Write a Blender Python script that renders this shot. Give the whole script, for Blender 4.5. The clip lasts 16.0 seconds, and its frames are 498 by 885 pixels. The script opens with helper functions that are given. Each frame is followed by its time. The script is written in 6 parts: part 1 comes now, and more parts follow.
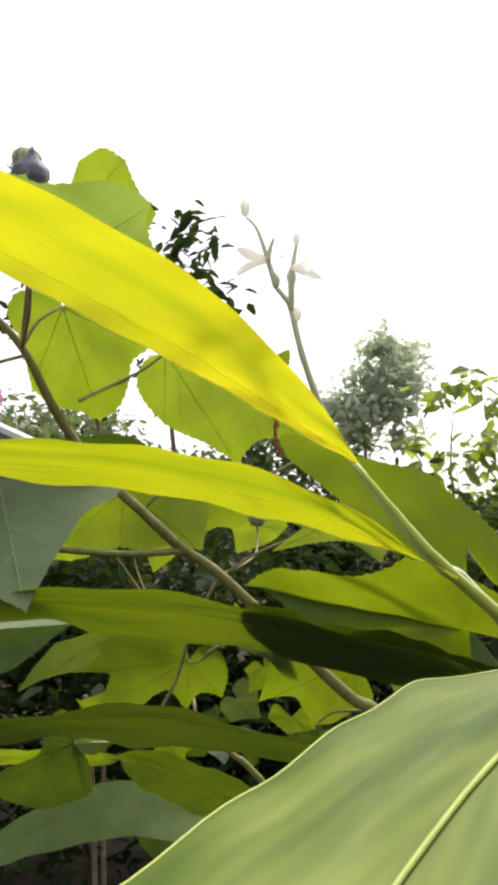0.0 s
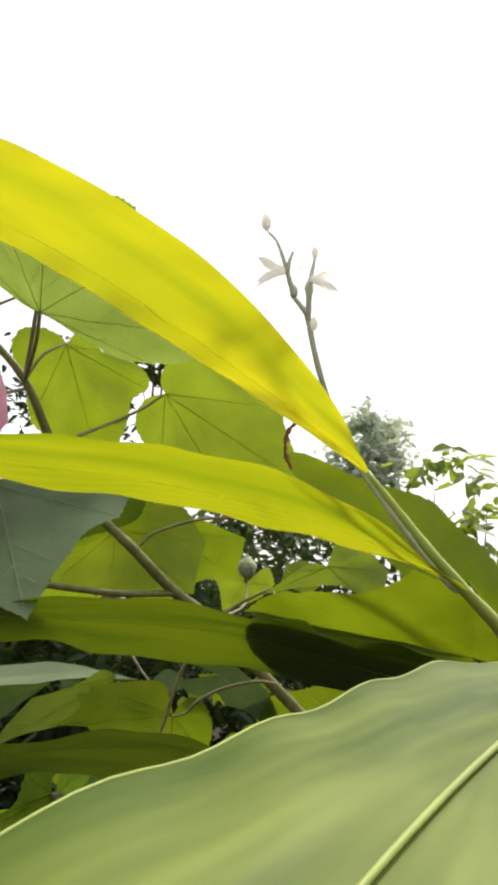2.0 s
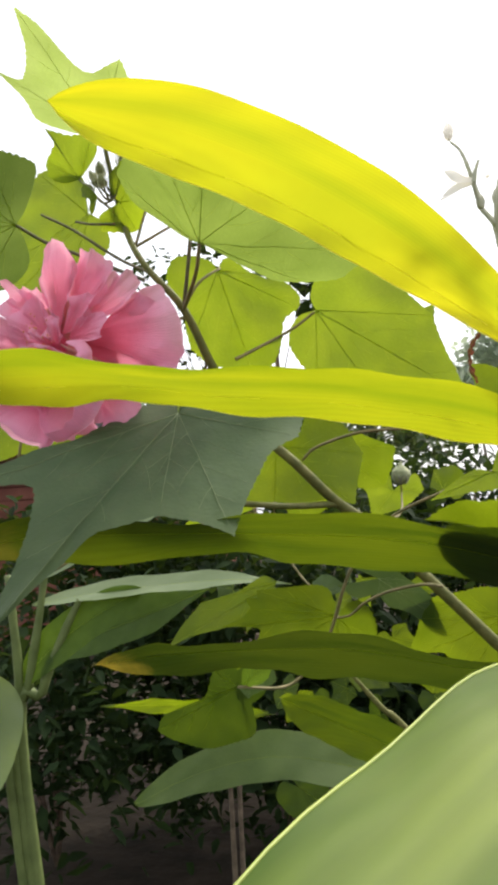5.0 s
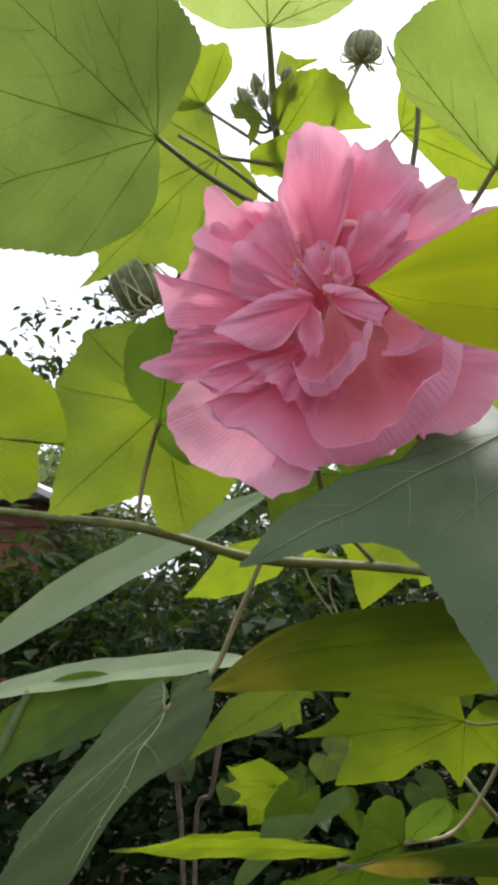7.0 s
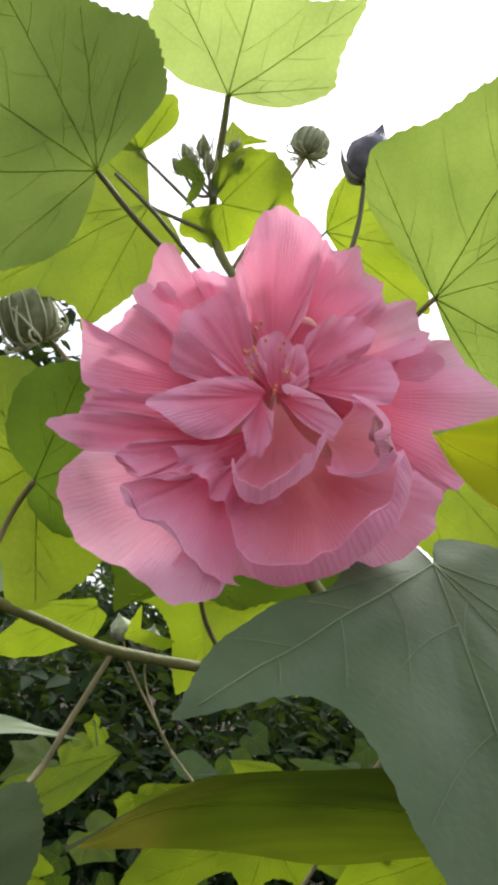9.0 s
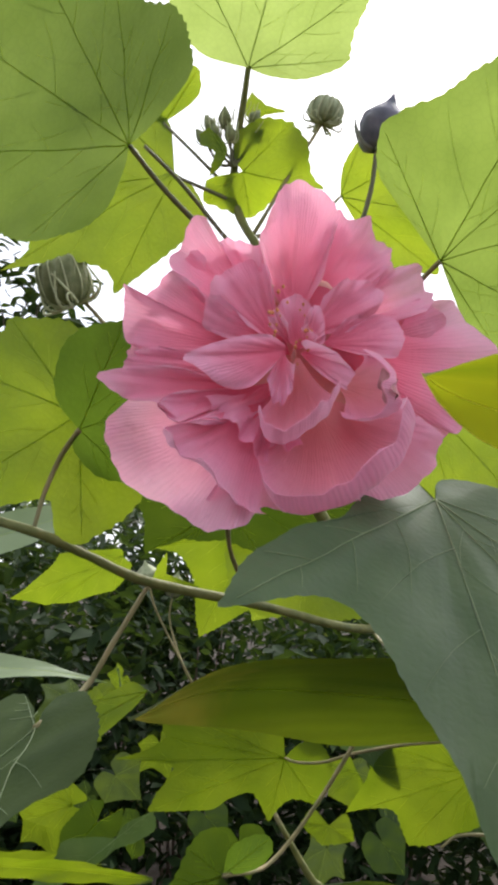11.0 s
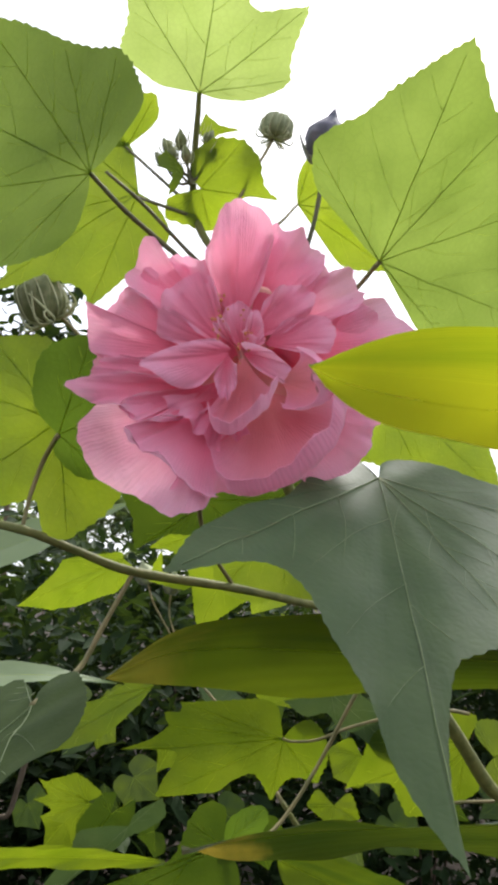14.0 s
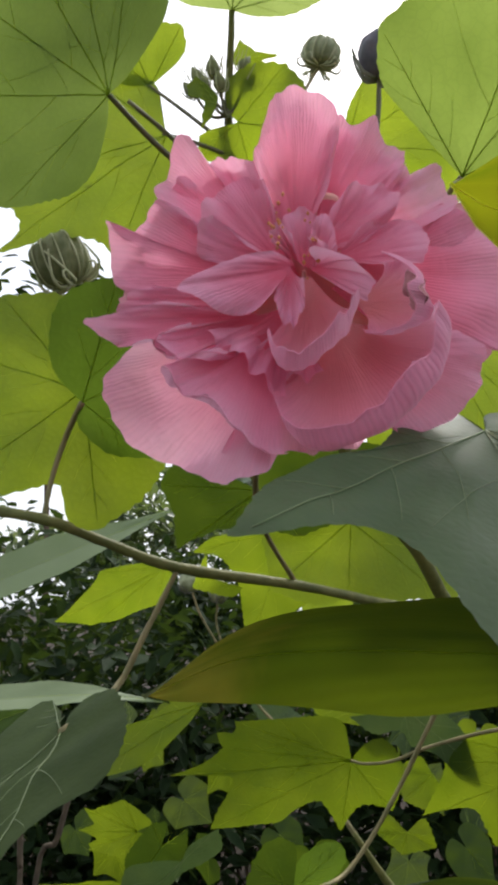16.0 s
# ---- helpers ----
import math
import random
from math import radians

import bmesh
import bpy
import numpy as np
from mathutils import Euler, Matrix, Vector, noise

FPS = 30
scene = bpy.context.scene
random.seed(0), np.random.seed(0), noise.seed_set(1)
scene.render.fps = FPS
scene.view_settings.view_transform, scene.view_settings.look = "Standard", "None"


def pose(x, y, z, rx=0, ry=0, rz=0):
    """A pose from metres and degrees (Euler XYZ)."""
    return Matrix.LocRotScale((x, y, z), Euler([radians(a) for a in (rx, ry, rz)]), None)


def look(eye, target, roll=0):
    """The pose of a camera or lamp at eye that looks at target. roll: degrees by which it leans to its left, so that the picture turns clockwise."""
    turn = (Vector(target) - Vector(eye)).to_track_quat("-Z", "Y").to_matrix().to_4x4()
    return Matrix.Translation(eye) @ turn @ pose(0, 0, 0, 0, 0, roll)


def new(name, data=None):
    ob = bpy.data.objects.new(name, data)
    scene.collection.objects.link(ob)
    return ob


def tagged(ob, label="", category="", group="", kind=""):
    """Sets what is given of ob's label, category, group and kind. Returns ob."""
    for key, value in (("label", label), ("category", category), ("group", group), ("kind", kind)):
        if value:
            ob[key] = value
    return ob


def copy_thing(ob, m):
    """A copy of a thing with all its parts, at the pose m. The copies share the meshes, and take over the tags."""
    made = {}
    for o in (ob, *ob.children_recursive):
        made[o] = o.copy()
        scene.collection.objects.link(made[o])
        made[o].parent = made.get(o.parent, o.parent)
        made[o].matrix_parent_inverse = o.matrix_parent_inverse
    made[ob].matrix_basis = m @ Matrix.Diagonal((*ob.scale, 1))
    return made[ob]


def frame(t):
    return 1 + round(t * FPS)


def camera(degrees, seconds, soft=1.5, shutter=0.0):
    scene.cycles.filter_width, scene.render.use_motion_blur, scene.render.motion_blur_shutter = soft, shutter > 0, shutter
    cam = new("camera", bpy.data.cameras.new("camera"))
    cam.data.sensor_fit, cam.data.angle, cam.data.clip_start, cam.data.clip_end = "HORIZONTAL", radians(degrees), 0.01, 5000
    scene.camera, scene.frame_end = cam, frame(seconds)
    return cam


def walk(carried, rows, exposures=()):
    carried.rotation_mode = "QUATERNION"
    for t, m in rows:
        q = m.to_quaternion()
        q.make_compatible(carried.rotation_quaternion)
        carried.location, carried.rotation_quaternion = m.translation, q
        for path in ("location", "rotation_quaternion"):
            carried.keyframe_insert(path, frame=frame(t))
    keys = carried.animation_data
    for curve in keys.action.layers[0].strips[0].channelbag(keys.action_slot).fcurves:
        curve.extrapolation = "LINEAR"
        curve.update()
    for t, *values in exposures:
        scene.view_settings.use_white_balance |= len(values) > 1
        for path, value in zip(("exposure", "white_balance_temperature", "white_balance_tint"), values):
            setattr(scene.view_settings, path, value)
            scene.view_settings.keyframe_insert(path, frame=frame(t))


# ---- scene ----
cam = camera(38, 16.0, soft=4.0)
PATH = [
    (0, (0.2023, -0.2820, 1.4764), (0.0976, 0.7058, 1.5916), -1.94),
    (0.1, (0.1782, -0.2828, 1.4570), (0.0910, 0.7054, 1.5832), -2.47),
    (0.5, (0.1903, -0.2777, 1.4595), (0.0824, 0.7094, 1.5775), -1.73),
    (1, (0.1917, -0.2827, 1.4529), (0.1119, 0.7022, 1.6065), -2.35),
    (1.5, (0.1938, -0.2862, 1.4541), (0.1206, 0.6971, 1.6204), -2.63),
    (2, (0.1926, -0.2824, 1.4565), (0.1162, 0.6913, 1.6711), -0.36),
    (2.5, (0.1980, -0.2690, 1.4678), (0.1092, 0.7100, 1.6516), -0.63),
    (3, (0.2138, -0.2774, 1.4764), (0.0933, 0.7017, 1.6401), -1.11),
    (3.5, (0.2022, -0.2827, 1.4622), (-0.0002, 0.6936, 1.5393), -0.40),
    (4, (0.1925, -0.2920, 1.4563), (-0.0719, 0.6708, 1.5122), -2.31),
    (4.2, (0.1874, -0.2988, 1.4564), (-0.0919, 0.6592, 1.5216), -3.44),
    (6.3, (0.0909, -0.2556, 1.4708), (-0.0656, 0.7202, 1.6238), -2.27),
    (6.5, (0.0611, -0.2276, 1.4722), (-0.0739, 0.7495, 1.6369), -3.28),
    (7, (-0.0036, -0.1808, 1.4704), (-0.0823, 0.8010, 1.6432), -2.57),
    (7.5, (-0.0075, -0.1697, 1.4799), (0.0491, 0.8046, 1.6977), -0.50),
    (8, (-0.0289, -0.1564, 1.4762), (0.0680, 0.8161, 1.6883), 2.73),
    (8.5, (-0.0337, -0.1482, 1.4825), (0.1280, 0.8044, 1.7404), 6.14),
    (9, (-0.0288, -0.1602, 1.4838), (0.1348, 0.7925, 1.7399), 5.76),
    (9.5, (-0.0336, -0.1563, 1.4776), (0.1190, 0.8061, 1.7021), 6.33),
    (9.7, (-0.0355, -0.1584, 1.4778), (0.1223, 0.8023, 1.7059), 6.52),
    (11.8, (-0.0350, -0.1935, 1.4724), (0.1089, 0.7781, 1.6603), 5.14),
    (12, (-0.0368, -0.1947, 1.4739), (0.1029, 0.7772, 1.6635), 5.25),
    (12.5, (-0.0451, -0.2018, 1.4681), (0.1013, 0.7687, 1.6598), 4.31),
    (13, (-0.0511, -0.2029, 1.4649), (0.1018, 0.7674, 1.6524), 3.48),
    (13.5, (-0.0434, -0.2060, 1.4613), (0.0986, 0.7659, 1.6488), 2.03),
    (14, (-0.0232, -0.2091, 1.4670), (0.1209, 0.7591, 1.6713), 2.36),
    (14.5, (-0.0219, -0.1993, 1.4641), (0.0779, 0.7750, 1.6661), 3.12),
    (15, (-0.0211, -0.1765, 1.4588), (0.0614, 0.8033, 1.6409), 2.47),
    (15.5, (-0.0213, -0.1562, 1.4672), (0.0591, 0.8214, 1.6621), 2.51),
    (16, (-0.0243, -0.1559, 1.4607), (0.0709, 0.8145, 1.6829), 0.58),
]
walk(cam, [(t, look(eye, target, roll)) for t, eye, target, roll in PATH], exposures=[(0, 0.42, 6750, 12), (0.5, 0.36, 6750, 12), (1, 0.28, 6750, 12), (2, 0.22, 6750, 12), (3, 0.36, 6750, 12), (4, 0.40, 6750, 12), (6.5, 0.52, 6200, 13), (7.2, 0.34, 6200, 13), (8, 0.22, 6200, 13), (9, 0.44, 6200, 13), (13, 0.46, 6200, 13), (14, 0.46, 6200, 13), (14.5, 0.44, 6200, 13), (15, 0.22, 6200, 13), (16, 0.13, 6200, 13)])

# ---- world and light ----
SUN_EL, SUN_AZ = 54.0, 34.0          # degrees: height, and to the right of +y
world = bpy.data.worlds.new("sky")
scene.world = world
world.use_nodes = True
wn = world.node_tree.nodes
sky = wn.new("ShaderNodeTexSky")
sky.sky_type = "NISHITA"
sky.sun_disc = False
sky.sun_elevation = radians(SUN_EL)
sky.sun_rotation = radians(SUN_AZ)
sky.air_density, sky.dust_density, sky.ozone_density = 1.0, 6.0, 0.3
white = wn.new("ShaderNodeMix")
white.data_type = "RGBA"
white.inputs["Factor"].default_value = 0.65
white.inputs["B"].default_value = (9.0, 9.2, 9.4, 1)
world.node_tree.links.new(sky.outputs["Color"], white.inputs["A"])
world.node_tree.links.new(white.outputs["Result"], wn["Background"].inputs["Color"])
wn["Background"].inputs["Strength"].default_value = 0.15
sun = new("sun", bpy.data.lights.new("sun", "SUN"))
sun.data.energy, sun.data.angle, sun.data.color = 3.2, radians(12.0), (1.0, 0.96, 0.88)
sun_from = Vector((math.sin(radians(SUN_AZ)) * math.cos(radians(SUN_EL)),
                   math.cos(radians(SUN_AZ)) * math.cos(radians(SUN_EL)), math.sin(radians(SUN_EL))))
sun.matrix_world = look(tuple(sun_from * 40), (0, 0, 0))


# ---- materials ----
def node_mat(name):
    m = bpy.data.materials.new(name)
    m.use_nodes = True
    return m, m.node_tree.nodes, m.node_tree.links


def ramp_noise(n, l, coord, scale, detail, dark, light, lo=0.3, hi=0.7):
    """A noise that runs from one colour to another."""
    tex = n.new("ShaderNodeTexNoise")
    tex.inputs["Scale"].default_value, tex.inputs["Detail"].default_value = scale, detail
    l.new(coord, tex.inputs["Vector"])
    ramp = n.new("ShaderNodeValToRGB")
    ramp.color_ramp.elements[0].position, ramp.color_ramp.elements[1].position = lo, hi
    ramp.color_ramp.elements[0].color, ramp.color_ramp.elements[1].color = (*dark, 1), (*light, 1)
    l.new(tex.outputs["Fac"], ramp.inputs["Fac"])
    return ramp.outputs["Color"]


def leaf_material(name, face, face2, lit, lit2, share, rough, scale=60.0, relief=0.25, gloss=0.5, ribs=0.0, sheen=0.0, vary=0.0, streak=None, rib_depth=0.35, rib_tone=0.10, deep=None, ripe=None, wander=1.6, net=0.0):
    """A thin blade: face colours by reflected light, lit colours by light that comes through; share lets that light through."""
    m, n, l = node_mat(name)
    coord = n.new("ShaderNodeTexCoord").outputs["Object"]
    uv = n.new("ShaderNodeUVMap")
    uv.uv_map = "UVMap"
    bsdf = n["Principled BSDF"]
    place = coord
    if streak:
        stretch = n.new("ShaderNodeMapping")
        stretch.inputs["Scale"].default_value = (*streak, 1)
        l.new(uv.outputs["UV"], stretch.inputs["Vector"])
        place = stretch.outputs["Vector"]
    face_col = ramp_noise(n, l, place, 1.0 if streak else scale, 5, face, face2)
    lit_col = ramp_noise(n, l, place, 0.7 if streak else scale * 0.7, 4, lit, lit2, 0.35, 0.65)
    if ribs:
        wave = n.new("ShaderNodeTexWave")
        wave.wave_type, wave.bands_direction = "BANDS", "DIAGONAL" if ribs < 0 else "Y"
        wave.inputs["Scale"].default_value = abs(ribs)
        wave.inputs["Distortion"].default_value = wander
        wave.inputs["Detail"].default_value = 3
        wave.inputs["Detail Scale"].default_value = 2.0
        l.new(uv.outputs["UV"], wave.inputs["Vector"])
        shade = n.new("ShaderNodeMix")
        shade.data_type, shade.blend_type = "RGBA", "MULTIPLY"
        shade.inputs["Factor"].default_value = rib_tone
        l.new(lit_col, shade.inputs["A"])
        l.new(wave.outputs["Color"], shade.inputs["B"])
        lit_col = shade.outputs["Result"]
        tone = n.new("ShaderNodeMix")
        tone.data_type, tone.blend_type = "RGBA", "MULTIPLY"
        tone.inputs["Factor"].default_value = rib_tone
        l.new(face_col, tone.inputs["A"])
        l.new(wave.outputs["Color"], tone.inputs["B"])
        face_col = tone.outputs["Result"]
    if ripe:
        far = n.new("ShaderNodeSeparateXYZ")
        l.new(uv.outputs["UV"], far.inputs["Vector"])
        wander = n.new("ShaderNodeTexNoise")
        wander.inputs["Scale"].default_value, wander.inputs["Detail"].default_value = 9.0, 5
        l.new(uv.outputs["UV"], wander.inputs["Vector"])
        shifted = n.new("ShaderNodeMath")
        shifted.operation = "MULTIPLY_ADD"
        shifted.inputs[1].default_value = 0.5
        l.new(wander.outputs["Fac"], shifted.inputs[0])
        l.new(far.outputs["X"], shifted.inputs[2])
        turn_to = n.new("ShaderNodeMapRange")
        turn_to.inputs["From Min"].default_value, turn_to.inputs["From Max"].default_value = ripe[1], ripe[1] + 0.3
        l.new(shifted.outputs[0], turn_to.inputs["Value"])
        old = n.new("ShaderNodeMix")
        old.data_type = "RGBA"
        old.inputs["B"].default_value = (*ripe[0], 1)
        l.new(turn_to.outputs["Result"], old.inputs["Factor"])
        l.new(lit_col, old.inputs["A"])
        lit_col = old.outputs["Result"]
    if deep:
        along = n.new("ShaderNodeSeparateXYZ")
        l.new(uv.outputs["UV"], along.inputs["Vector"])
        fade = n.new("ShaderNodeMapRange")
        fade.inputs["From Min"].default_value, fade.inputs["From Max"].default_value = 0.06, 0.27
        l.new(along.outputs["X"], fade.inputs["Value"])
        for which in (0, 1):
            heart = n.new("ShaderNodeMix")
            heart.data_type = "RGBA"
            heart.inputs["A"].default_value = (*deep, 1)
            l.new(fade.outputs["Result"], heart.inputs["Factor"])
            l.new(lit_col if which else face_col, heart.inputs["B"])
            if which:
                lit_col = heart.outputs["Result"]
            else:
                face_col = heart.outputs["Result"]
    if vary:
        info = n.new("ShaderNodeObjectInfo")
        hsv = n.new("ShaderNodeHueSaturation")
        mapped = n.new("ShaderNodeMapRange")
        mapped.inputs["To Min"].default_value, mapped.inputs["To Max"].default_value = 1 - vary, 1 + vary
        l.new(info.outputs["Random"], mapped.inputs["Value"])
        l.new(mapped.outputs["Result"], hsv.inputs["Value"])
        l.new(lit_col, hsv.inputs["Color"])
        lit_col = hsv.outputs["Color"]
    l.new(face_col, bsdf.inputs["Base Color"])
    bsdf.inputs["Roughness"].default_value = rough
    bsdf.inputs["Specular IOR Level"].default_value = gloss
    bsdf.inputs["Sheen Weight"].default_value = sheen
    cell = n.new("ShaderNodeTexVoronoi")
    cell.feature = "DISTANCE_TO_EDGE"
    cell.inputs["Scale"].default_value = scale * 6
    l.new(coord, cell.inputs["Vector"])
    if net:
        mesh_of = n.new("ShaderNodeMapRange")
        mesh_of.inputs["From Max"].default_value = 0.09
        mesh_of.inputs["To Min"].default_value = 1 - net
        l.new(cell.outputs["Distance"], mesh_of.inputs["Value"])
        patch = n.new("ShaderNodeTexNoise")
        patch.inputs["Scale"].default_value, patch.inputs["Detail"].default_value = 16.0, 3
        l.new(coord, patch.inputs["Vector"])
        soft = n.new("ShaderNodeMapRange")
        soft.inputs["From Min"].default_value, soft.inputs["From Max"].default_value = 0.3, 0.7
        soft.inputs["To Min"].default_value, soft.inputs["To Max"].default_value = 0.8, 1.12
        l.new(patch.outputs["Fac"], soft.inputs["Value"])
        both = n.new("ShaderNodeMath")
        both.operation = "MULTIPLY"
        l.new(mesh_of.outputs["Result"], both.inputs[0])
        l.new(soft.outputs["Result"], both.inputs[1])
        netted = n.new("ShaderNodeMix")
        netted.data_type, netted.blend_type = "RGBA", "MULTIPLY"
        netted.inputs["Factor"].default_value = 1.0
        l.new(lit_col, netted.inputs["A"])
        l.new(both.outputs[0], netted.inputs["B"])
        lit_col = netted.outputs["Result"]
    fine = n.new("ShaderNodeTexNoise")
    fine.inputs["Scale"].default_value, fine.inputs["Detail"].default_value = scale * 2.2, 6
    l.new(coord, fine.inputs["Vector"])
    added = n.new("ShaderNodeMath")
    added.operation = "ADD"
    l.new(cell.outputs["Distance"], added.inputs[0])
    l.new(fine.outputs["Fac"], added.inputs[1])
    height = added.outputs[0]
    if ribs:
        more = n.new("ShaderNodeMath")
        more.operation = "MULTIPLY_ADD"
        l.new(wave.outputs["Fac"], more.inputs[0])
        more.inputs[1].default_value = rib_depth
        l.new(height, more.inputs[2])
        height = more.outputs[0]
    bump = n.new("ShaderNodeBump")
    bump.inputs["Strength"].default_value, bump.inputs["Distance"].default_value = relief, 0.0006
    l.new(height, bump.inputs["Height"])
    l.new(bump.outputs["Normal"], bsdf.inputs["Normal"])
    thin = n.new("ShaderNodeBsdfTranslucent")
    l.new(lit_col, thin.inputs["Color"])
    l.new(bump.outputs["Normal"], thin.inputs["Normal"])
    mix = n.new("ShaderNodeMixShader")
    mix.inputs["Fac"].default_value = share
    l.new(bsdf.outputs["BSDF"], mix.inputs[1])
    l.new(thin.outputs["BSDF"], mix.inputs[2])
    l.new(mix.outputs["Shader"], n["Material Output"].inputs["Surface"])
    return m


def solid_material(name, dark, light, rough, scale=80.0, relief=0.3, gloss=0.4, depth=0.0008, vary=0.0):
    m, n, l = node_mat(name)
    coord = n.new("ShaderNodeTexCoord").outputs["Object"]
    bsdf = n["Principled BSDF"]
    base = ramp_noise(n, l, coord, scale, 6, dark, light)
    if vary:
        info = n.new("ShaderNodeObjectInfo")
        hsv = n.new("ShaderNodeHueSaturation")
        mapped = n.new("ShaderNodeMapRange")
        mapped.inputs["To Min"].default_value, mapped.inputs["To Max"].default_value = 1 - vary, 1 + vary
        l.new(info.outputs["Random"], mapped.inputs["Value"])
        l.new(mapped.outputs["Result"], hsv.inputs["Value"])
        l.new(base, hsv.inputs["Color"])
        base = hsv.outputs["Color"]
    l.new(base, bsdf.inputs["Base Color"])
    bsdf.inputs["Roughness"].default_value = rough
    bsdf.inputs["Specular IOR Level"].default_value = gloss
    fine = n.new("ShaderNodeTexNoise")
    fine.inputs["Scale"].default_value, fine.inputs["Detail"].default_value = scale * 3, 8
    l.new(coord, fine.inputs["Vector"])
    bump = n.new("ShaderNodeBump")
    bump.inputs["Strength"].default_value, bump.inputs["Distance"].default_value = relief, depth
    l.new(fine.outputs["Fac"], bump.inputs["Height"])
    l.new(bump.outputs["Normal"], bsdf.inputs["Normal"])
    return m


leaf_back = leaf_material("leaf_back", (0.06, 0.12, 0.012), (0.09, 0.15, 0.02), (0.270, 0.365, 0.008), (0.350, 0.445, 0.014), 0.62, 0.55, vary=0.12, net=0.10)
# Paler, greyer greens: glare from the bright sky is put into both colours.
leaf_young_hazed = leaf_material("leaf_young_hazed", (0.12, 0.18, 0.045), (0.15, 0.21, 0.06), (0.330, 0.429, 0.094), (0.385, 0.484, 0.121), 0.58, 0.55, net=0.10)
leaf_mid_hazed = leaf_material("leaf_mid_hazed", (0.07, 0.12, 0.035), (0.10, 0.155, 0.05), (0.20, 0.285, 0.040), (0.265, 0.36, 0.058), 0.54, 0.65, gloss=0.2, net=0.10)
# Deep green, with the shade among the lower foliage put into the colour.
leaf_deep_shaded = leaf_material("leaf_deep_shaded", (0.04, 0.08, 0.008), (0.06, 0.105, 0.014), (0.150, 0.215, 0.003), (0.205, 0.270, 0.007), 0.58, 0.5, vary=0.12, net=0.10)
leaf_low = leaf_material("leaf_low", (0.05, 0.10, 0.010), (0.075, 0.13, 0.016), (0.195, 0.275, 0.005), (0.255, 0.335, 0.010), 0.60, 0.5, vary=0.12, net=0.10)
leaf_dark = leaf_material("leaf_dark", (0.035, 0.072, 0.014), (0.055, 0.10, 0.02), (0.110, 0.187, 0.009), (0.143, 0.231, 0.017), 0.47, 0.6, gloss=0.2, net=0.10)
# Darkest green: shade at the bottom of the shrub is put into it.
leaf_floor_shaded = leaf_material("leaf_floor_shaded", (0.022, 0.048, 0.008), (0.038, 0.070, 0.012), (0.045, 0.078, 0.003), (0.075, 0.115, 0.005), 0.5, 0.55, gloss=0.25, vary=0.12, net=0.10)
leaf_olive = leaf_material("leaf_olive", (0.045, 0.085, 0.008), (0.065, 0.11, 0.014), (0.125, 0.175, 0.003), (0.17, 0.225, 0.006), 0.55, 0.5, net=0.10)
leaf_top = leaf_material("leaf_top", (0.042, 0.078, 0.028), (0.072, 0.114, 0.046), (0.07, 0.12, 0.018), (0.10, 0.15, 0.026), 0.25, 0.55, gloss=0.34, sheen=0.06)
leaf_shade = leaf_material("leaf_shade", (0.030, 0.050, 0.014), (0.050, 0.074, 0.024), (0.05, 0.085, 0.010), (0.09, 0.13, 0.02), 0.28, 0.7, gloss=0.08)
ginger_yellow = leaf_material("ginger_yellow", (0.13, 0.18, 0.02), (0.19, 0.22, 0.03), (0.36, 0.42, 0.010), (0.68, 0.60, 0.012), 0.62, 0.4, scale=26, ribs=10, relief=0.08, streak=(0.8, 2.4), rib_tone=0.05)
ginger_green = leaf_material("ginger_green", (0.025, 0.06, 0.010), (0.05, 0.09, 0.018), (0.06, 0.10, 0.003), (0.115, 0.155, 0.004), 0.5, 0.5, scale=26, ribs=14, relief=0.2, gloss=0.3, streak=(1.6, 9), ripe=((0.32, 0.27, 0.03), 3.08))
ginger_top = leaf_material("ginger_top", (0.020, 0.072, 0.004), (0.23, 0.295, 0.065), (0.13, 0.22, 0.004), (0.31, 0.39, 0.03), 0.36, 0.5, scale=22, ribs=5, relief=0.10, gloss=0.14, streak=(1.1, 4.5), rib_tone=0.09, wander=1.5)
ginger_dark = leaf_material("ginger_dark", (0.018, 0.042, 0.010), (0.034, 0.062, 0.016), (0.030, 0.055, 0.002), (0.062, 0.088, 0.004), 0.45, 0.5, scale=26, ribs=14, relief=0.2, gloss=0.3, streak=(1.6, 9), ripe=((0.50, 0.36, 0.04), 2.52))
ginger_olive = leaf_material("ginger_olive", (0.15, 0.21, 0.025), (0.20, 0.25, 0.030), (0.21, 0.285, 0.005), (0.40, 0.42, 0.008), 0.6, 0.45, scale=26, ribs=10, relief=0.1, streak=(1.0, 3.4), rib_tone=0.08)
vein_pale = solid_material("vein_pale", (0.13, 0.18, 0.075), (0.19, 0.24, 0.11), 0.6)
vein_green = leaf_material("vein_green", (0.05, 0.085, 0.014), (0.075, 0.115, 0.02), (0.50, 0.60, 0.08), (0.60, 0.70, 0.11), 0.82, 0.6, gloss=0.15)
vein_yellow = solid_material("vein_yellow", (0.20, 0.26, 0.045), (0.28, 0.33, 0.07), 0.45)
vein_glow = leaf_material("vein_glow", (0.3, 0.32, 0.05), (0.36, 0.38, 0.07), (0.95, 0.92, 0.35), (0.97, 0.95, 0.4), 0.88, 0.5)
bark = solid_material("green_bark", (0.085, 0.10, 0.020), (0.17, 0.165, 0.045), 0.65, 150, 0.6)
petiole_mat = solid_material("petiole", (0.13, 0.125, 0.045), (0.25, 0.20, 0.09), 0.6, 110)
petiole_dark = solid_material("petiole_dark", (0.085, 0.09, 0.045), (0.15, 0.135, 0.075), 0.65, 110)
stalk_mat = solid_material("ginger_stalk", (0.26, 0.34, 0.05), (0.36, 0.42, 0.08), 0.45, 40)
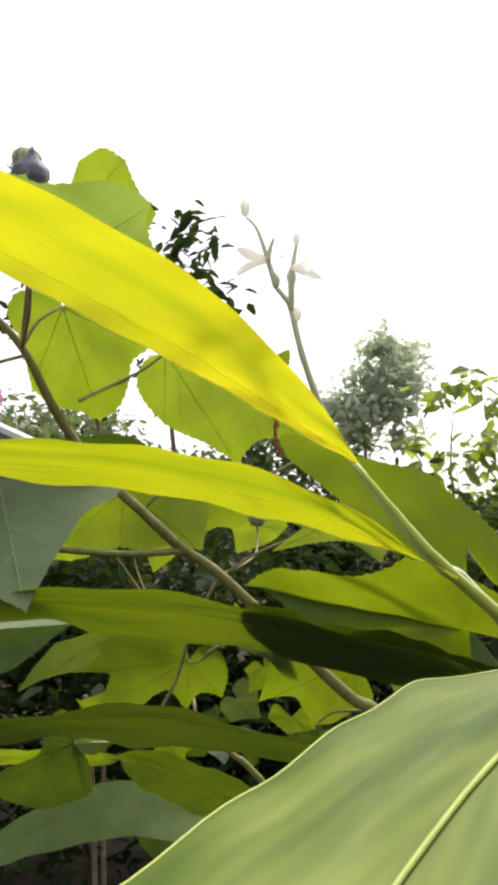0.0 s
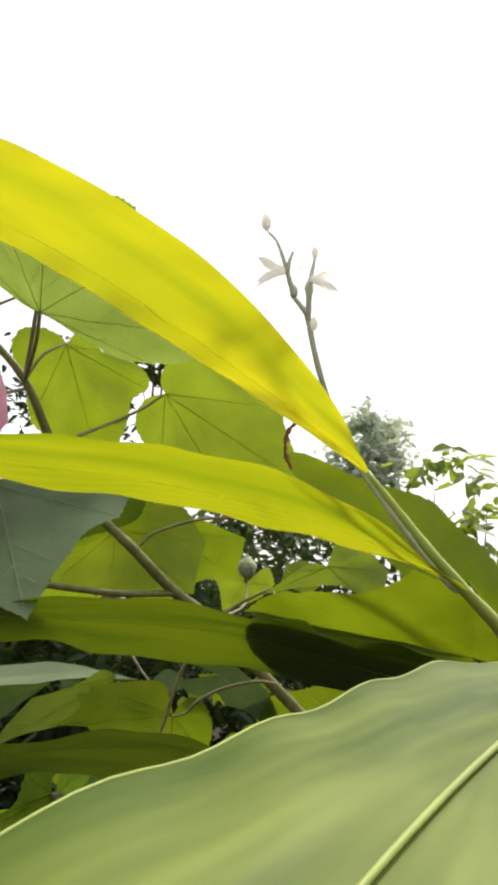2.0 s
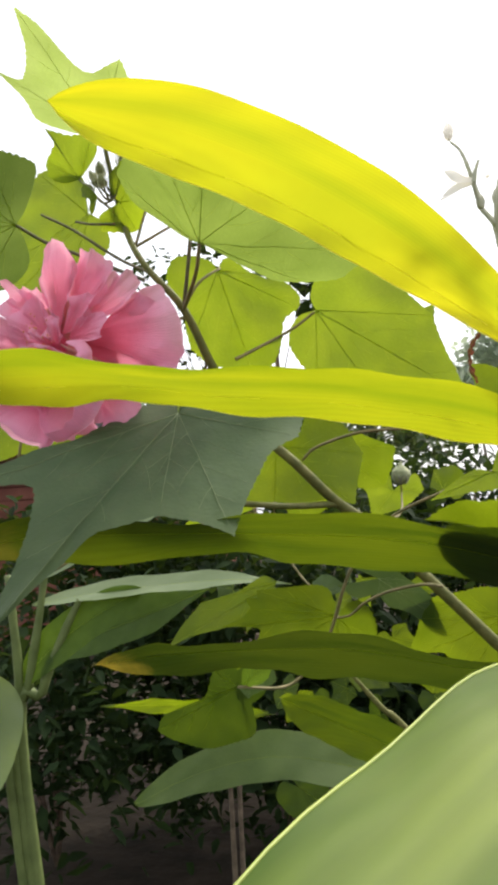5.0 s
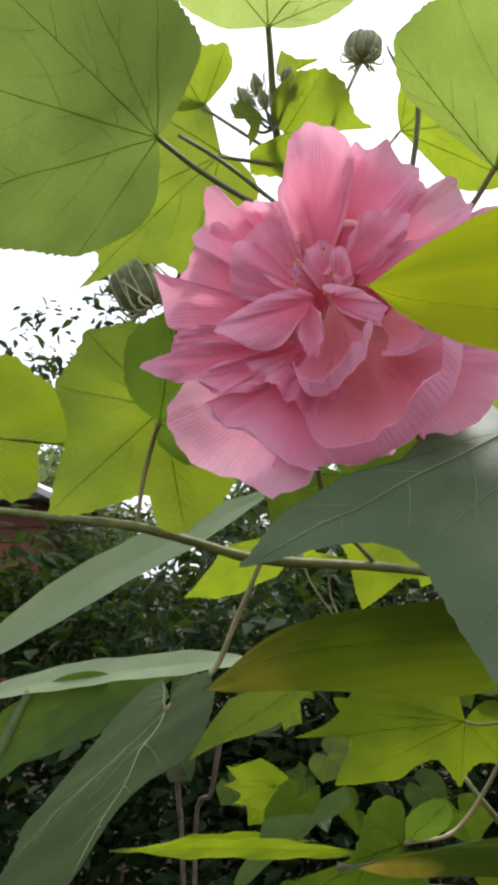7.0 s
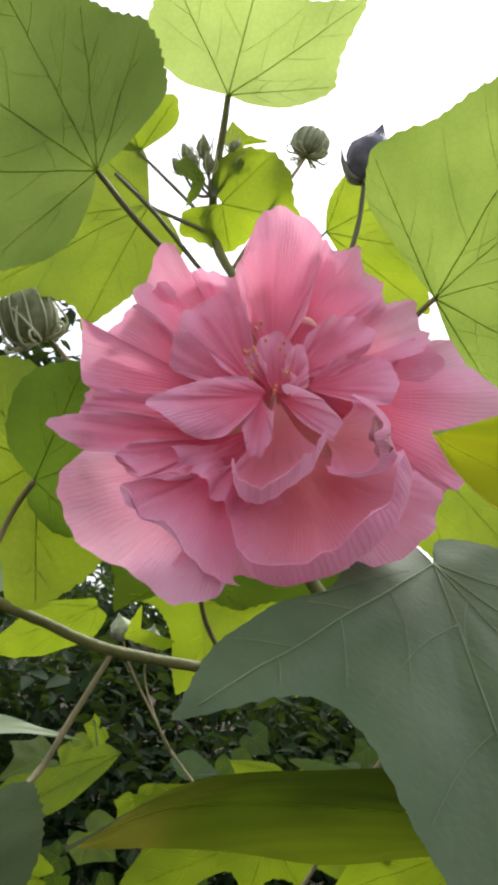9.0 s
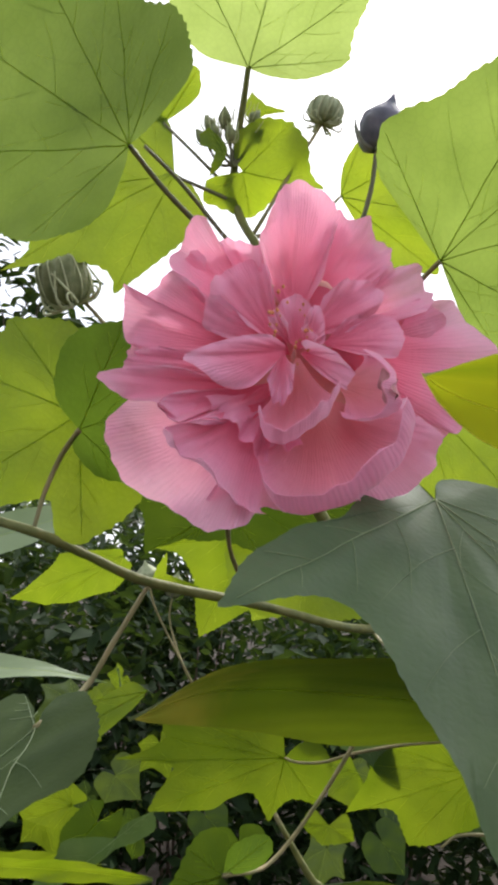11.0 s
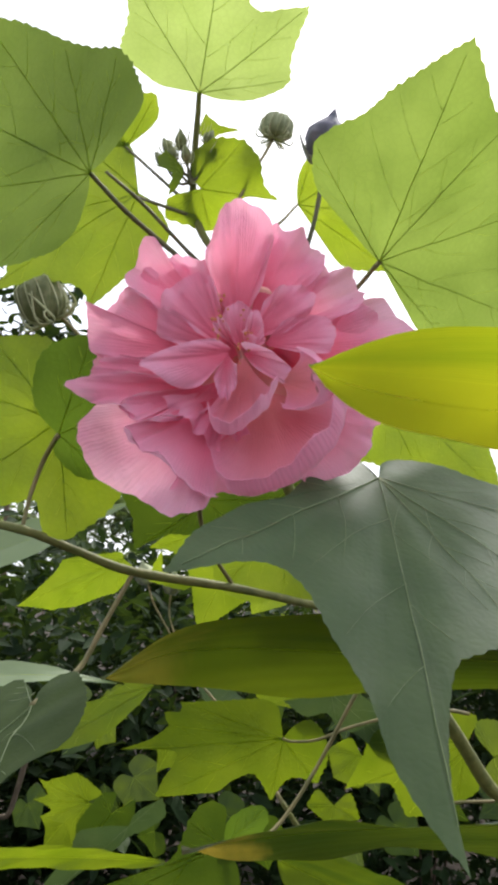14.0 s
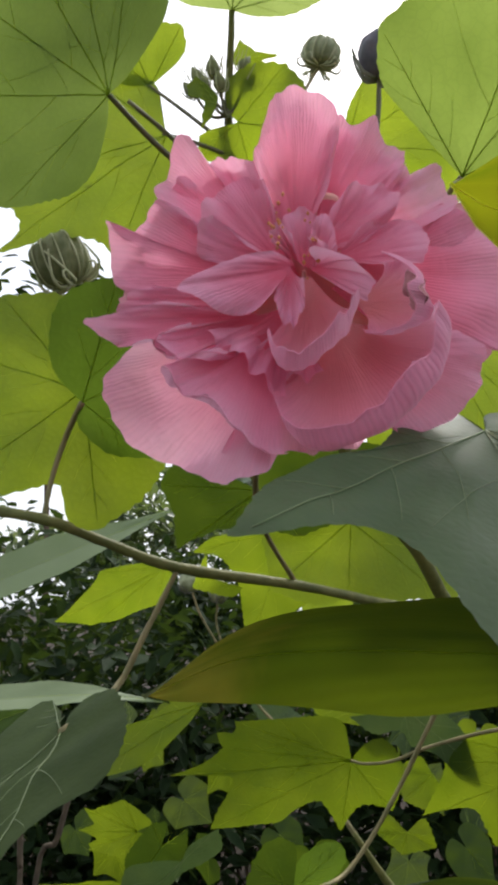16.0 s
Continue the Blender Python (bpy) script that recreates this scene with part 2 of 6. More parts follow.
petal_mat = leaf_material("petal", (0.80, 0.29, 0.45), (0.90, 0.48, 0.65), (0.98, 0.41, 0.58), (1.0, 0.62, 0.78), 0.44, 0.55, scale=34, ribs=11, relief=0.5, gloss=0.25, sheen=0.25, rib_depth=0.35, rib_tone=0.04, deep=(0.86, 0.18, 0.29), wander=5.0)
petal_cream = leaf_material("petal_cream", (0.80, 0.29, 0.45), (0.90, 0.48, 0.65), (0.98, 0.41, 0.58), (1.0, 0.62, 0.78), 0.44, 0.55, scale=34, ribs=11, relief=0.5, gloss=0.25, sheen=0.25, rib_depth=0.35, rib_tone=0.05, deep=(0.84, 0.31, 0.33), wander=5.0)
petal_rim = leaf_material("petal_rim", (0.82, 0.30, 0.46), (0.92, 0.46, 0.62), (1.0, 0.42, 0.57), (1.0, 0.60, 0.74), 0.35, 0.55, scale=30, gloss=0.25, sheen=0.2)
withered_mat = solid_material("withered_petal", (0.38, 0.14, 0.16), (0.62, 0.29, 0.31), 0.8, 300, 0.6)
petal_base = solid_material("petal_base", (0.78, 0.34, 0.34), (0.84, 0.52, 0.40), 0.6, 120)
anther_mat = solid_material("anther", (0.60, 0.20, 0.09), (0.78, 0.36, 0.12), 0.7, 300)
column_mat = solid_material("stamen_column", (0.75, 0.4, 0.38), (0.85, 0.6, 0.5), 0.6, 200)
bud_mat = solid_material("bud", (0.11, 0.13, 0.05), (0.21, 0.22, 0.105), 0.75, 260, 0.6)
bud_rib = solid_material("bud_rib", (0.34, 0.36, 0.20), (0.48, 0.49, 0.30), 0.7, 200, 0.4)
bud_pale = solid_material("bud_pale", (0.22, 0.25, 0.13), (0.36, 0.39, 0.23), 0.7, 260, 0.5)
bud_tip = solid_material("bud_tip", (0.13, 0.15, 0.07), (0.24, 0.25, 0.12), 0.7, 250, 0.5)
bud_dark_rib = solid_material("bud_dark_rib", (0.15, 0.16, 0.13), (0.26, 0.26, 0.21), 0.7, 250, 0.4)
bud_dark_mat = solid_material("bud_dark", (0.07, 0.075, 0.10), (0.16, 0.15, 0.19), 0.7, 160, 0.5)
white_petal = leaf_material("white_petal", (0.86, 0.84, 0.78), (0.9, 0.88, 0.83), (0.95, 0.92, 0.84), (0.97, 0.95, 0.9), 0.55, 0.6)
spike_mat = solid_material("spike_stalk", (0.36, 0.38, 0.26), (0.52, 0.52, 0.40), 0.6, 100)
dried_mat = leaf_material("dried_leaf", (0.10, 0.035, 0.02), (0.24, 0.09, 0.05), (0.25, 0.07, 0.03), (0.36, 0.13, 0.06), 0.25, 0.8)


# ---- mesh helpers ----
def mesh_object(name, verts, faces, material, parent=None, label="", uvs=None, smooth=True):
    me = bpy.data.meshes.new(name)
    me.from_pydata([tuple(v) for v in verts], [], faces)
    me.materials.append(material)
    if smooth:
        me.polygons.foreach_set("use_smooth", [True] * len(me.polygons))
    if uvs is not None:
        layer = me.uv_layers.new(name="UVMap")
        for loop in me.loops:
            layer.data[loop.index].uv = uvs[loop.vertex_index]
    ob = new(name, me)
    if parent is not None:
        ob.parent = parent
    if label:
        ob["label"] = label
    return ob


def thing(name, label, category, group="", kind="", at=(0, 0, 0)):
    ob = new(name)
    ob.empty_display_size = 0.02
    ob.location = at
    return tagged(ob, label, category, group, kind)


def smooth_path(points, steps=6):
    """A Catmull-Rom line through the points; each may carry a fourth number."""
    p = [np.array(q, float) for q in points]
    p = [2 * p[0] - p[1], *p, 2 * p[-1] - p[-2]]
    out = []
    for i in range(1, len(p) - 2):
        a, b, c, d = p[i - 1:i + 3]
        for k in range(steps):
            t = k / steps
            out.append(0.5 * (2 * b + (c - a) * t + (2 * a - 5 * b + 4 * c - d) * t * t + (3 * b - a - 3 * c + d) * t ** 3))
    out.append(p[-2])
    return out


def tube_mesh(path, sides=8, wobble=0.0, flat=1.0):
    """Rings along a path of x, y, z, radius."""
    verts, faces = [], []
    up = Vector((0.13, 0.31, 0.94))
    for i, q in enumerate(path):
        a, b = path[max(i - 1, 0)], path[min(i + 1, len(path) - 1)]
        along = Vector(b[:3] - a[:3]).normalized()
        s = along.cross(up).normalized()
        w = s.cross(along)
        r = q[3] * (1 + wobble * math.sin(i * 2.7 + q[2] * 300))
        for k in range(sides):
            ang = 2 * math.pi * k / sides
            verts.append(Vector(q[:3]) + s * (r * math.cos(ang)) + w * (r * flat * math.sin(ang)))
    for i in range(len(path) - 1):
        for k in range(sides):
            a, b = i * sides + k, i * sides + (k + 1) % sides
            faces.append((a, b, b + sides, a + sides))
    n = len(path) * sides
    faces.append(tuple(range(sides - 1, -1, -1)))
    faces.append(tuple(range(n - sides, n)))
    return verts, faces


def stem(name, points, material, parent, label="", steps=6, sides=8, wobble=0.06):
    """points: x, y, z and radius in millimetres."""
    path = smooth_path([(x, y, z, r / 1000) for x, y, z, r in points], steps)
    return mesh_object(name, *tube_mesh(path, sides, wobble), material, parent, label)


# ---- the hibiscus shrub ----
shrub = thing("hibiscus_shrub", "leafy hibiscus shrub with a double pink flower and buds", "shrub")
leaf_count = [0]


def leaf_outline(lobes, teeth, rng):
    """Polar lobes (angle, radius in cm, pointed, and height over the plane in cm) to a closed edge of points in the blade's plane, in metres."""
    ctrl = [np.array([math.cos(radians(lobe[0])) * lobe[1], math.sin(radians(lobe[0])) * lobe[1], lobe[3] if len(lobe) > 3 else 0.0]) / 100 for lobe in lobes]
    sharp = [lobe[2] for lobe in lobes]
    ctrl = [ctrl[0] * 0.12, *ctrl, ctrl[-1] * 0.12]
    sharp = [1, *sharp, 1]
    edge = []
    for i in range(len(ctrl) - 1):
        b, c = ctrl[i], ctrl[i + 1]
        a = ctrl[i - 1] if i > 0 and not sharp[i] else 2 * b - c
        d = ctrl[i + 2] if i + 2 < len(ctrl) and not sharp[i + 1] else 2 * c - b
        long = np.linalg.norm(c - b)
        steps = max(2, int(long / 0.0024))
        for k in range(steps):
            t = k / steps
            edge.append(0.5 * (2 * b + (c - a) * t + (2 * a - 5 * b + 4 * c - d) * t * t + (3 * b - a - 3 * c + d) * t ** 3))
    edge.append(ctrl[-1])
    out = []
    for i, q in enumerate(edge):
        r = np.linalg.norm(q)
        push = teeth * (0.5 + 0.8 * rng.random()) * (1 if i % 2 else -0.6) if 0.006 < r else 0
        out.append(q * (1 + push / max(r, 0.01)) if r else q)
    return out


def hibiscus_leaf(base, axis, normal, lobes, material, label="", pucker=0.6, droop=0.04, teeth=0.0006, veins=True, owner=None):
    rng = random.Random(len(lobes) * 131 + leaf_count[0])
    leaf_count[0] += 1
    ax = Vector(axis).normalized()
    nz = (Vector(normal) - ax * Vector(normal).dot(ax)).normalized()
    sx = nz.cross(ax)
    edge = leaf_outline(lobes, teeth, rng)
    if any(len(lobe) > 3 for lobe in lobes):
        tall = [e[2] for e in edge]
        for e, q in zip(edge, range(len(edge))):
            near = tall[max(0, q - 14):q + 15]
            e[2] = sum(near) / len(near)
    size = max(np.linalg.norm(e[:2]) for e in edge)
    tips = []
    for lobe in lobes:
        if lobe[2]:
            end = np.array([math.cos(radians(lobe[0])), math.sin(radians(lobe[0]))]) * lobe[1] / 100
            tips.append((radians(lobe[0]), lobe[1] / 100, min(edge, key=lambda e: np.linalg.norm(e[:2] - end))[2]))
    phase = rng.random() * 9

    def lift(q):
        """Height of the blade over its plane: a gentle cup, hollows along the veins, waves towards the edge."""
        r, ang = math.hypot(q[0], q[1]), math.atan2(q[1], q[0])
        near = min((abs((ang - a + math.pi) % (2 * math.pi) - math.pi) for a, *_ in tips), default=1)
        h = pucker * 0.012 * r * (1 - math.exp(-(near * 5) ** 2))
        h += 0.0022 * (r / size) ** 2 * math.sin(ang * 3.1 + phase) + 0.0010 * (r / size) ** 2 * math.sin(ang * 9 + phase * 2)
        h += 0.0012 * noise.noise(Vector((q[0] * 60, q[1] * 60, phase)))
        return h - droop * r * r / size + (q[2] if len(q) > 2 else 0.0)

    def world(q, extra=0.0):
        return Vector(base) + ax * q[0] + sx * q[1] + nz * (lift(q) + extra)

    rings = 9
    verts, faces, uvs = [world(np.zeros(2))], [], [(0.5, 0.5)]
    n = len(edge)
    for k in range(1, rings + 1):
        f = (k / rings) ** 0.85
        for q in edge:
            verts.append(world((q[0] * f, q[1] * f, q[2] * f ** 1.4)))
            uvs.append((0.5 + q[0] * f * 5, 0.5 + q[1] * f * 5))
    for i in range(n - 1):
        faces.append((0, 1 + i, 2 + i))
        for k in range(rings - 1):
            a = 1 + k * n + i
            faces.append((a, a + n, a + n + 1, a + 1))
    ob = mesh_object("leaf", verts, faces, material, owner or shrub, label, uvs)
    if veins:
        vv, vf = [], []
        angles = np.array([math.atan2(e[1], e[0]) for e in edge])
        proud = 0.0003 if material in (leaf_top, leaf_shade) else 0.0

        def on_blade(x, y):
            """The place on the blade over x, y, or None past its edge."""
            e = edge[int(np.argmin(np.abs((angles - math.atan2(y, x) + math.pi) % (2 * math.pi) - math.pi)))]
            f = math.hypot(x, y) / max(math.hypot(e[0], e[1]), 1e-6)
            return world((x, y, e[2] * min(f, 1) ** 1.4), proud) if f < 0.97 else None

        def rib(points, r0, r1):
            line = []
            for p in points:
                spot = on_blade(p[0], p[1])
                if spot is None:
                    break
                line.append(spot)
            if len(line) < 3:
                return
            path = [np.array([*p, r0 + (r1 - r0) * i / (len(points) - 1)]) for i, p in enumerate(line)]
            a, b = tube_mesh(path, 4)
            off = len(vv)
            vv.extend(a)
            vf.extend(tuple(k + off for k in f) for f in b)

        for ang, r, tall in tips:
            to = np.array([math.cos(ang), math.sin(ang)]) * r
            if r < 0.012:
                continue
            rib([to * t for t in np.linspace(0.001, 0.94, 13)], (0.00021 if proud else 0.00028) * min(1, r / 0.06 + 0.2), 0.0001)
            for n_side, t in enumerate((0.24, 0.48, 0.7)):
                for side in (-1, 1):
                    turn = ang + side * radians(44)
                    start = to * (t + side * 0.03)
                    span = 0.30 * r * (1.08 - t)
                    way = np.array([math.cos(turn), math.sin(turn)])
                    rib([start + way * span * s + to / r * span * 0.35 * s * s for s in np.linspace(0, 1, 7)], 0.00010, 0.00005)
        mesh_object("vein", vv, vf, vein_pale if material in (leaf_top, leaf_shade) else vein_green, ob)
    return ob


# ---- the ginger plant ----
ginger = thing("ginger_plant", "ginger plant with long arching yellow-green leaves", "ginger plant")


def ginger_leaf(points, width, face, material, label="", fold=0.15, owner=None, wave=0.0012, rib=0.0, taper=0.42, blunt=4.5, groove=0.0):
    """A strap-shaped blade along points from stalk to tip; width in cm; face: where its seen side looks."""
    line = smooth_path(points, 12)
    rows, cols = len(line), 17
    half = width / 200
    verts, faces, uvs, ribs = [], [], [], []
    run = [0.0]
    for a, b in zip(line, line[1:]):
        run.append(run[-1] + float(np.linalg.norm(b - a)))
    total = run[-1]
    f0 = Vector(face).normalized()
    for i, q in enumerate(line):
        a, b = line[max(i - 1, 0)], line[min(i + 1, rows - 1)]
        along = Vector(b - a).normalized()
        nrm = (f0 - along * f0.dot(along)).normalized()
        side = along.cross(nrm)
        u = run[i] / total
        prof = max(0.025, math.sin(math.pi / 2 * min(1, u / taper)) ** 1.3 * max(0, 1 - max(0, (u - 0.4) / 0.6) ** blunt) ** 0.8)
        for k in range(cols):
            v = k / (cols - 1) * 2 - 1
            x = half * prof * v
            z = fold * abs(x - rib * half * prof) * (1.6 if rib and v > rib else 1) + wave * math.sin(u * 19 + v * 2) * abs(v) + 0.0006 * math.sin(u * 47 + v * 5) * abs(v)
            z -= groove * math.exp(-((x - rib * half * prof) / 0.0036) ** 2)
            verts.append(Vector(q) + side * x + nrm * z)
            uvs.append((u * total * 10, abs(v) * half * 20 - u * total * 1.6 if groove else v * half * 20 + u * 0.4 * abs(v)))
        ribs.append(np.array([*(Vector(q) + side * (half * prof * rib) + nrm * (0.0001 - groove * 0.7)), max(0.00006, half * (0.030 if material is ginger_top else 0.005 if rib == 0 else 0.002) * (1 - u * 0.7))]))
    for i in range(rows - 1):
        for k in range(cols - 1):
            a = i * cols + k
            faces.append((a, a + 1, a + cols + 1, a + cols))
    ob = mesh_object("leaf", verts, faces, material, owner or ginger, label, uvs)
    mesh_object("midrib", *tube_mesh(ribs, 6), vein_yellow if material is ginger_top else vein_glow if material in (ginger_yellow, ginger_olive) else vein_green, ob, "pale raised midrib")
    if material in (ginger_yellow, ginger_olive, ginger_top):
        for k in ((0, cols - 1) if material is ginger_top else (0,)):
            rim = [np.array([*verts[i * cols + k], (0.0003 if material is ginger_top else 0.0002) * (1 - 0.6 * i / rows)]) for i in range(rows)]
            mesh_object("margin", *tube_mesh(rim, 5), vein_glow if material is not ginger_top else vein_yellow, ob, "thin pale leaf margin")
    return ob


# ---- the flower ----
flower = new("flower")
flower.empty_display_size = 0.02
flower.parent = shrub
flower["label"] = "double pink hibiscus flower with ruffled petals"
petal_count = [0]


def petal(base, axis, normal, rim, cup=0.0, ruffle=1.0, roll=0.0, material=None, label=""):
    """A petal that fans out from its claw to a wavy rim of (angle, radius in mm, lift in mm); cup: how far its middle bellies; roll: how far the rim rolls over."""
    rng = random.Random(petal_count[0] * 7 + 3)
    petal_count[0] += 1
    b, ax = Vector(base), Vector(axis).normalized()
    nz = (Vector(normal) - ax * Vector(normal).dot(ax)).normalized()
    sx = nz.cross(ax)
    grow = (1 + 0.8 * roll) / 1000
    ctrl = [(math.cos(radians(g)) * r * grow, math.sin(radians(g)) * r * grow, h / 1000) for g, r, h in rim]
    edge = smooth_path(ctrl, max(4, round(48 / (len(ctrl) - 1))))
    rows, cols = 24, len(edge)
    p1, p2, p3 = (rng.random() * 6.28 for _ in range(3))
    long = max(math.hypot(e[0], e[1]) for e in edge)
    curl = (1.0 if ruffle > 0.5 else 0.3) * long / 0.035
    verts, faces, uvs = [], [], []
    for i in range(rows):
        u = i / (rows - 1)
        for k, e in enumerate(edge):
            v = k / (cols - 1) * 2 - 1
            ang, r = math.atan2(e[1], e[0]), math.hypot(e[0], e[1])
            frill = 1 + u * u * (0.012 * ruffle * math.sin(v * 13 + p1) + 0.006 * math.sin(v * 37 + p2) * (u > 0.9) + 0.010 * noise.noise(Vector((v * 9, p3, 1.0))))
            far = r * (u * 0.95 + 0.05) * frill
            x, y = far * math.cos(ang), far * math.sin(ang)
            z = e[2] * u ** 1.4 + cup * long * math.sin(math.pi * min(1, u * 0.93)) * (1 - 0.6 * v * v)
            z += ruffle * u ** 2 * (0.0016 * math.sin(v * 6.2 + p1) + 0.0010 * math.sin(v * 11 + p2 + u * 2)) * (long / 0.035)
            z += 0.00016 * u * math.sin(v * 41 + p3 + 3 * noise.noise(Vector((v * 4, u * 2, p1)))) + 0.0034 * u * noise.noise(Vector((x * 85, y * 85, p1))) + 0.0011 * u * noise.noise(Vector((v * 7.0 + x * 60, u * 1.5, p2)))
            z += 0.0013 * u ** 3 * noise.noise(Vector((x * 260, y * 220, p2)))
            z += 0.0050 * curl * u ** 2.5 * noise.noise(Vector((v * 1.6, p2, p3)))
            z += 0.0070 * curl * max(0.0, (u - 0.72) / 0.28) ** 2 * noise.noise(Vector((v * 3.4, p1, p2)))
            over = max(0.0, (u - 0.80) / 0.20) ** 2 * (1 - 0.4 * v * v) * roll * long
            back = 1 - 0.9 * over / max(far, 0.002)
            verts.append(b + ax * (x * back) + sx * (y * back) + nz * (z + over * 0.55))
            uvs.append((u * 0.3, v * 0.75))
    for i in range(rows - 1):
        for k in range(cols - 1):
            a = i * cols + k
            faces.append((a, a + 1, a + cols + 1, a + cols))
    ob = mesh_object("petal", verts, faces, material or petal_mat, flower, label, uvs)
    if roll > 0.12:
        last = verts[(rows - 1) * cols:]
        path = smooth_path([(*q, 0.00006 + 0.00016 * math.sin(math.pi * i / (cols - 1)) ** 0.6) for i, q in enumerate(last) if i % 2 == 0], 2)
        mesh_object("rolled_rim", *tube_mesh(path, 7, 0.08), petal_rim, ob, "paler rolled petal rim")
    return ob


# ---- the strap-leaved plant behind ----
canna = thing("canna_plant", "tall plant with broad pale green strap leaves", "plant")
canna_stalk = solid_material("canna_stalk", (0.07, 0.10, 0.025), (0.13, 0.17, 0.05), 0.6, 30)
canna_trunk = solid_material("canna_trunk", (0.06, 0.045, 0.03), (0.13, 0.10, 0.065), 0.9, 60, 0.8)
canna_mat = leaf_material("canna_leaf", (0.14, 0.20, 0.09), (0.20, 0.26, 0.13), (0.20, 0.28, 0.05), (0.26, 0.34, 0.08), 0.35, 0.5, scale=14, ribs=6)
trunk_mat = solid_material("trunk_bark", (0.07, 0.05, 0.035), (0.14, 0.10, 0.07), 0.9, 25, 0.8, 0.2, 0.004)

hibiscus_leaf((-0.0519, 0.0603, 1.6292), (-0.3189, -0.8864, -0.3354), (0.8104, -0.0715, -0.5816),
    [(-120, 0.9, 0), (-108, 2.5, 0), (-100, 3.6, 0), (-70, 4.4, 0), (-54, 5.2, 1), (-39, 5.7, 0), (-28, 6.7, 1), (-19, 8.4, 0), (-16, 9.0, 0), (-13, 10.1, 1), (-10, 10.6, 0), (-6, 11.0, 0), (-1, 11.8, 0), (2, 12.1, 1), (9, 11.5, 0), (21, 10.2, 1), (30, 9.2, 0), (36, 8.1, 0), (45, 6.7, 0), (65, 5.4, 1), (80, 4.4, 0), (107, 3.7, 0), (123, 2.8, 0), (133, 1.2, 0)],
    leaf_mid_hazed, 'broad green lobed leaf hanging over the flower')
hibiscus_leaf((-0.0092, 0.0853, 1.6913), (0.1954, -0.9780, 0.0731), (-0.1626, -0.1058, -0.9810),
    [(-83, 1.0, 0), (-71, 2.3, 0), (-57, 3.9, 0), (-51, 4.4, 1), (-36, 5.0, 0), (-25, 6.5, 0), (-23, 6.8, 1), (-11, 5.4, 0), (-3, 5.7, 0), (2, 6.9, 0), (6, 8.6, 0), (10, 9.7, 1), (19, 6.9, 0), (37, 5.4, 0), (43, 5.8, 0), (46, 6.7, 1), (58, 4.6, 0), (84, 3.8, 0), (103, 2.2, 0), (107, 1.1, 0)],
    leaf_young_hazed)
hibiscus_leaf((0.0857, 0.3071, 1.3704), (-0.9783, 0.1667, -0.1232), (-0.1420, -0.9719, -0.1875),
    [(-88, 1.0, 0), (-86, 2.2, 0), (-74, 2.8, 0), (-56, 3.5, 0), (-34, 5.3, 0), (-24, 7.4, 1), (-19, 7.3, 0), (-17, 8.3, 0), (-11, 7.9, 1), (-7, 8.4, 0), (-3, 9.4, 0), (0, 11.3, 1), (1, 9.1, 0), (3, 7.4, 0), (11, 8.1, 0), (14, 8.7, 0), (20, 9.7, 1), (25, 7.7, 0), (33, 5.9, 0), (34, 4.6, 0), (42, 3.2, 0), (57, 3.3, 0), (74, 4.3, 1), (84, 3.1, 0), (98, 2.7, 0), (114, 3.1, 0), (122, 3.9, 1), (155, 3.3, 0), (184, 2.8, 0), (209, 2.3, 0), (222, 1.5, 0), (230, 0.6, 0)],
    leaf_deep_shaded, 'broad green lobed leaf with dark veins')
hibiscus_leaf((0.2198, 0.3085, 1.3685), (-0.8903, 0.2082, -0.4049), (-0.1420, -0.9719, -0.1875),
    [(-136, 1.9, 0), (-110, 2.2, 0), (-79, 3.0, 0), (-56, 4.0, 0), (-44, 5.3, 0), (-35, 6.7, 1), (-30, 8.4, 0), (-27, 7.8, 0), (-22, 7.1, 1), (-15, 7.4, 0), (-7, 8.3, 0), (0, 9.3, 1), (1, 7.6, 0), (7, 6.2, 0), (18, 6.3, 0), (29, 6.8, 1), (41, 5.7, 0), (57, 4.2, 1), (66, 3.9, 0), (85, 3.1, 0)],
    leaf_deep_shaded, 'broad green lobed leaf with dark veins')
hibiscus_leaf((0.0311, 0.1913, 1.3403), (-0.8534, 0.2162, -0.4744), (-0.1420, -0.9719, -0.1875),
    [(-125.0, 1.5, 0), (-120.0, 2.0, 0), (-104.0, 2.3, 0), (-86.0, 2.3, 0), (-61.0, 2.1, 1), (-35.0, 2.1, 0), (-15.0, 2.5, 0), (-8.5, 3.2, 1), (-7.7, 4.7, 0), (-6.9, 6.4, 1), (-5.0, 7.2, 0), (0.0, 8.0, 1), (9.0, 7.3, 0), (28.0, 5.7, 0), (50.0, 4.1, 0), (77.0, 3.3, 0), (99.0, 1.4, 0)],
    leaf_floor_shaded, 'dark green lobed leaf low in the shrub')
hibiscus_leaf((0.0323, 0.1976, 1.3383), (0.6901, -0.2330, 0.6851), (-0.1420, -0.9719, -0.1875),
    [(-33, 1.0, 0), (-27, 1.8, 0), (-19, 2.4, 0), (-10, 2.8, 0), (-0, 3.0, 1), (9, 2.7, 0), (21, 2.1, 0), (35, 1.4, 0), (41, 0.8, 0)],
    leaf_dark, '')
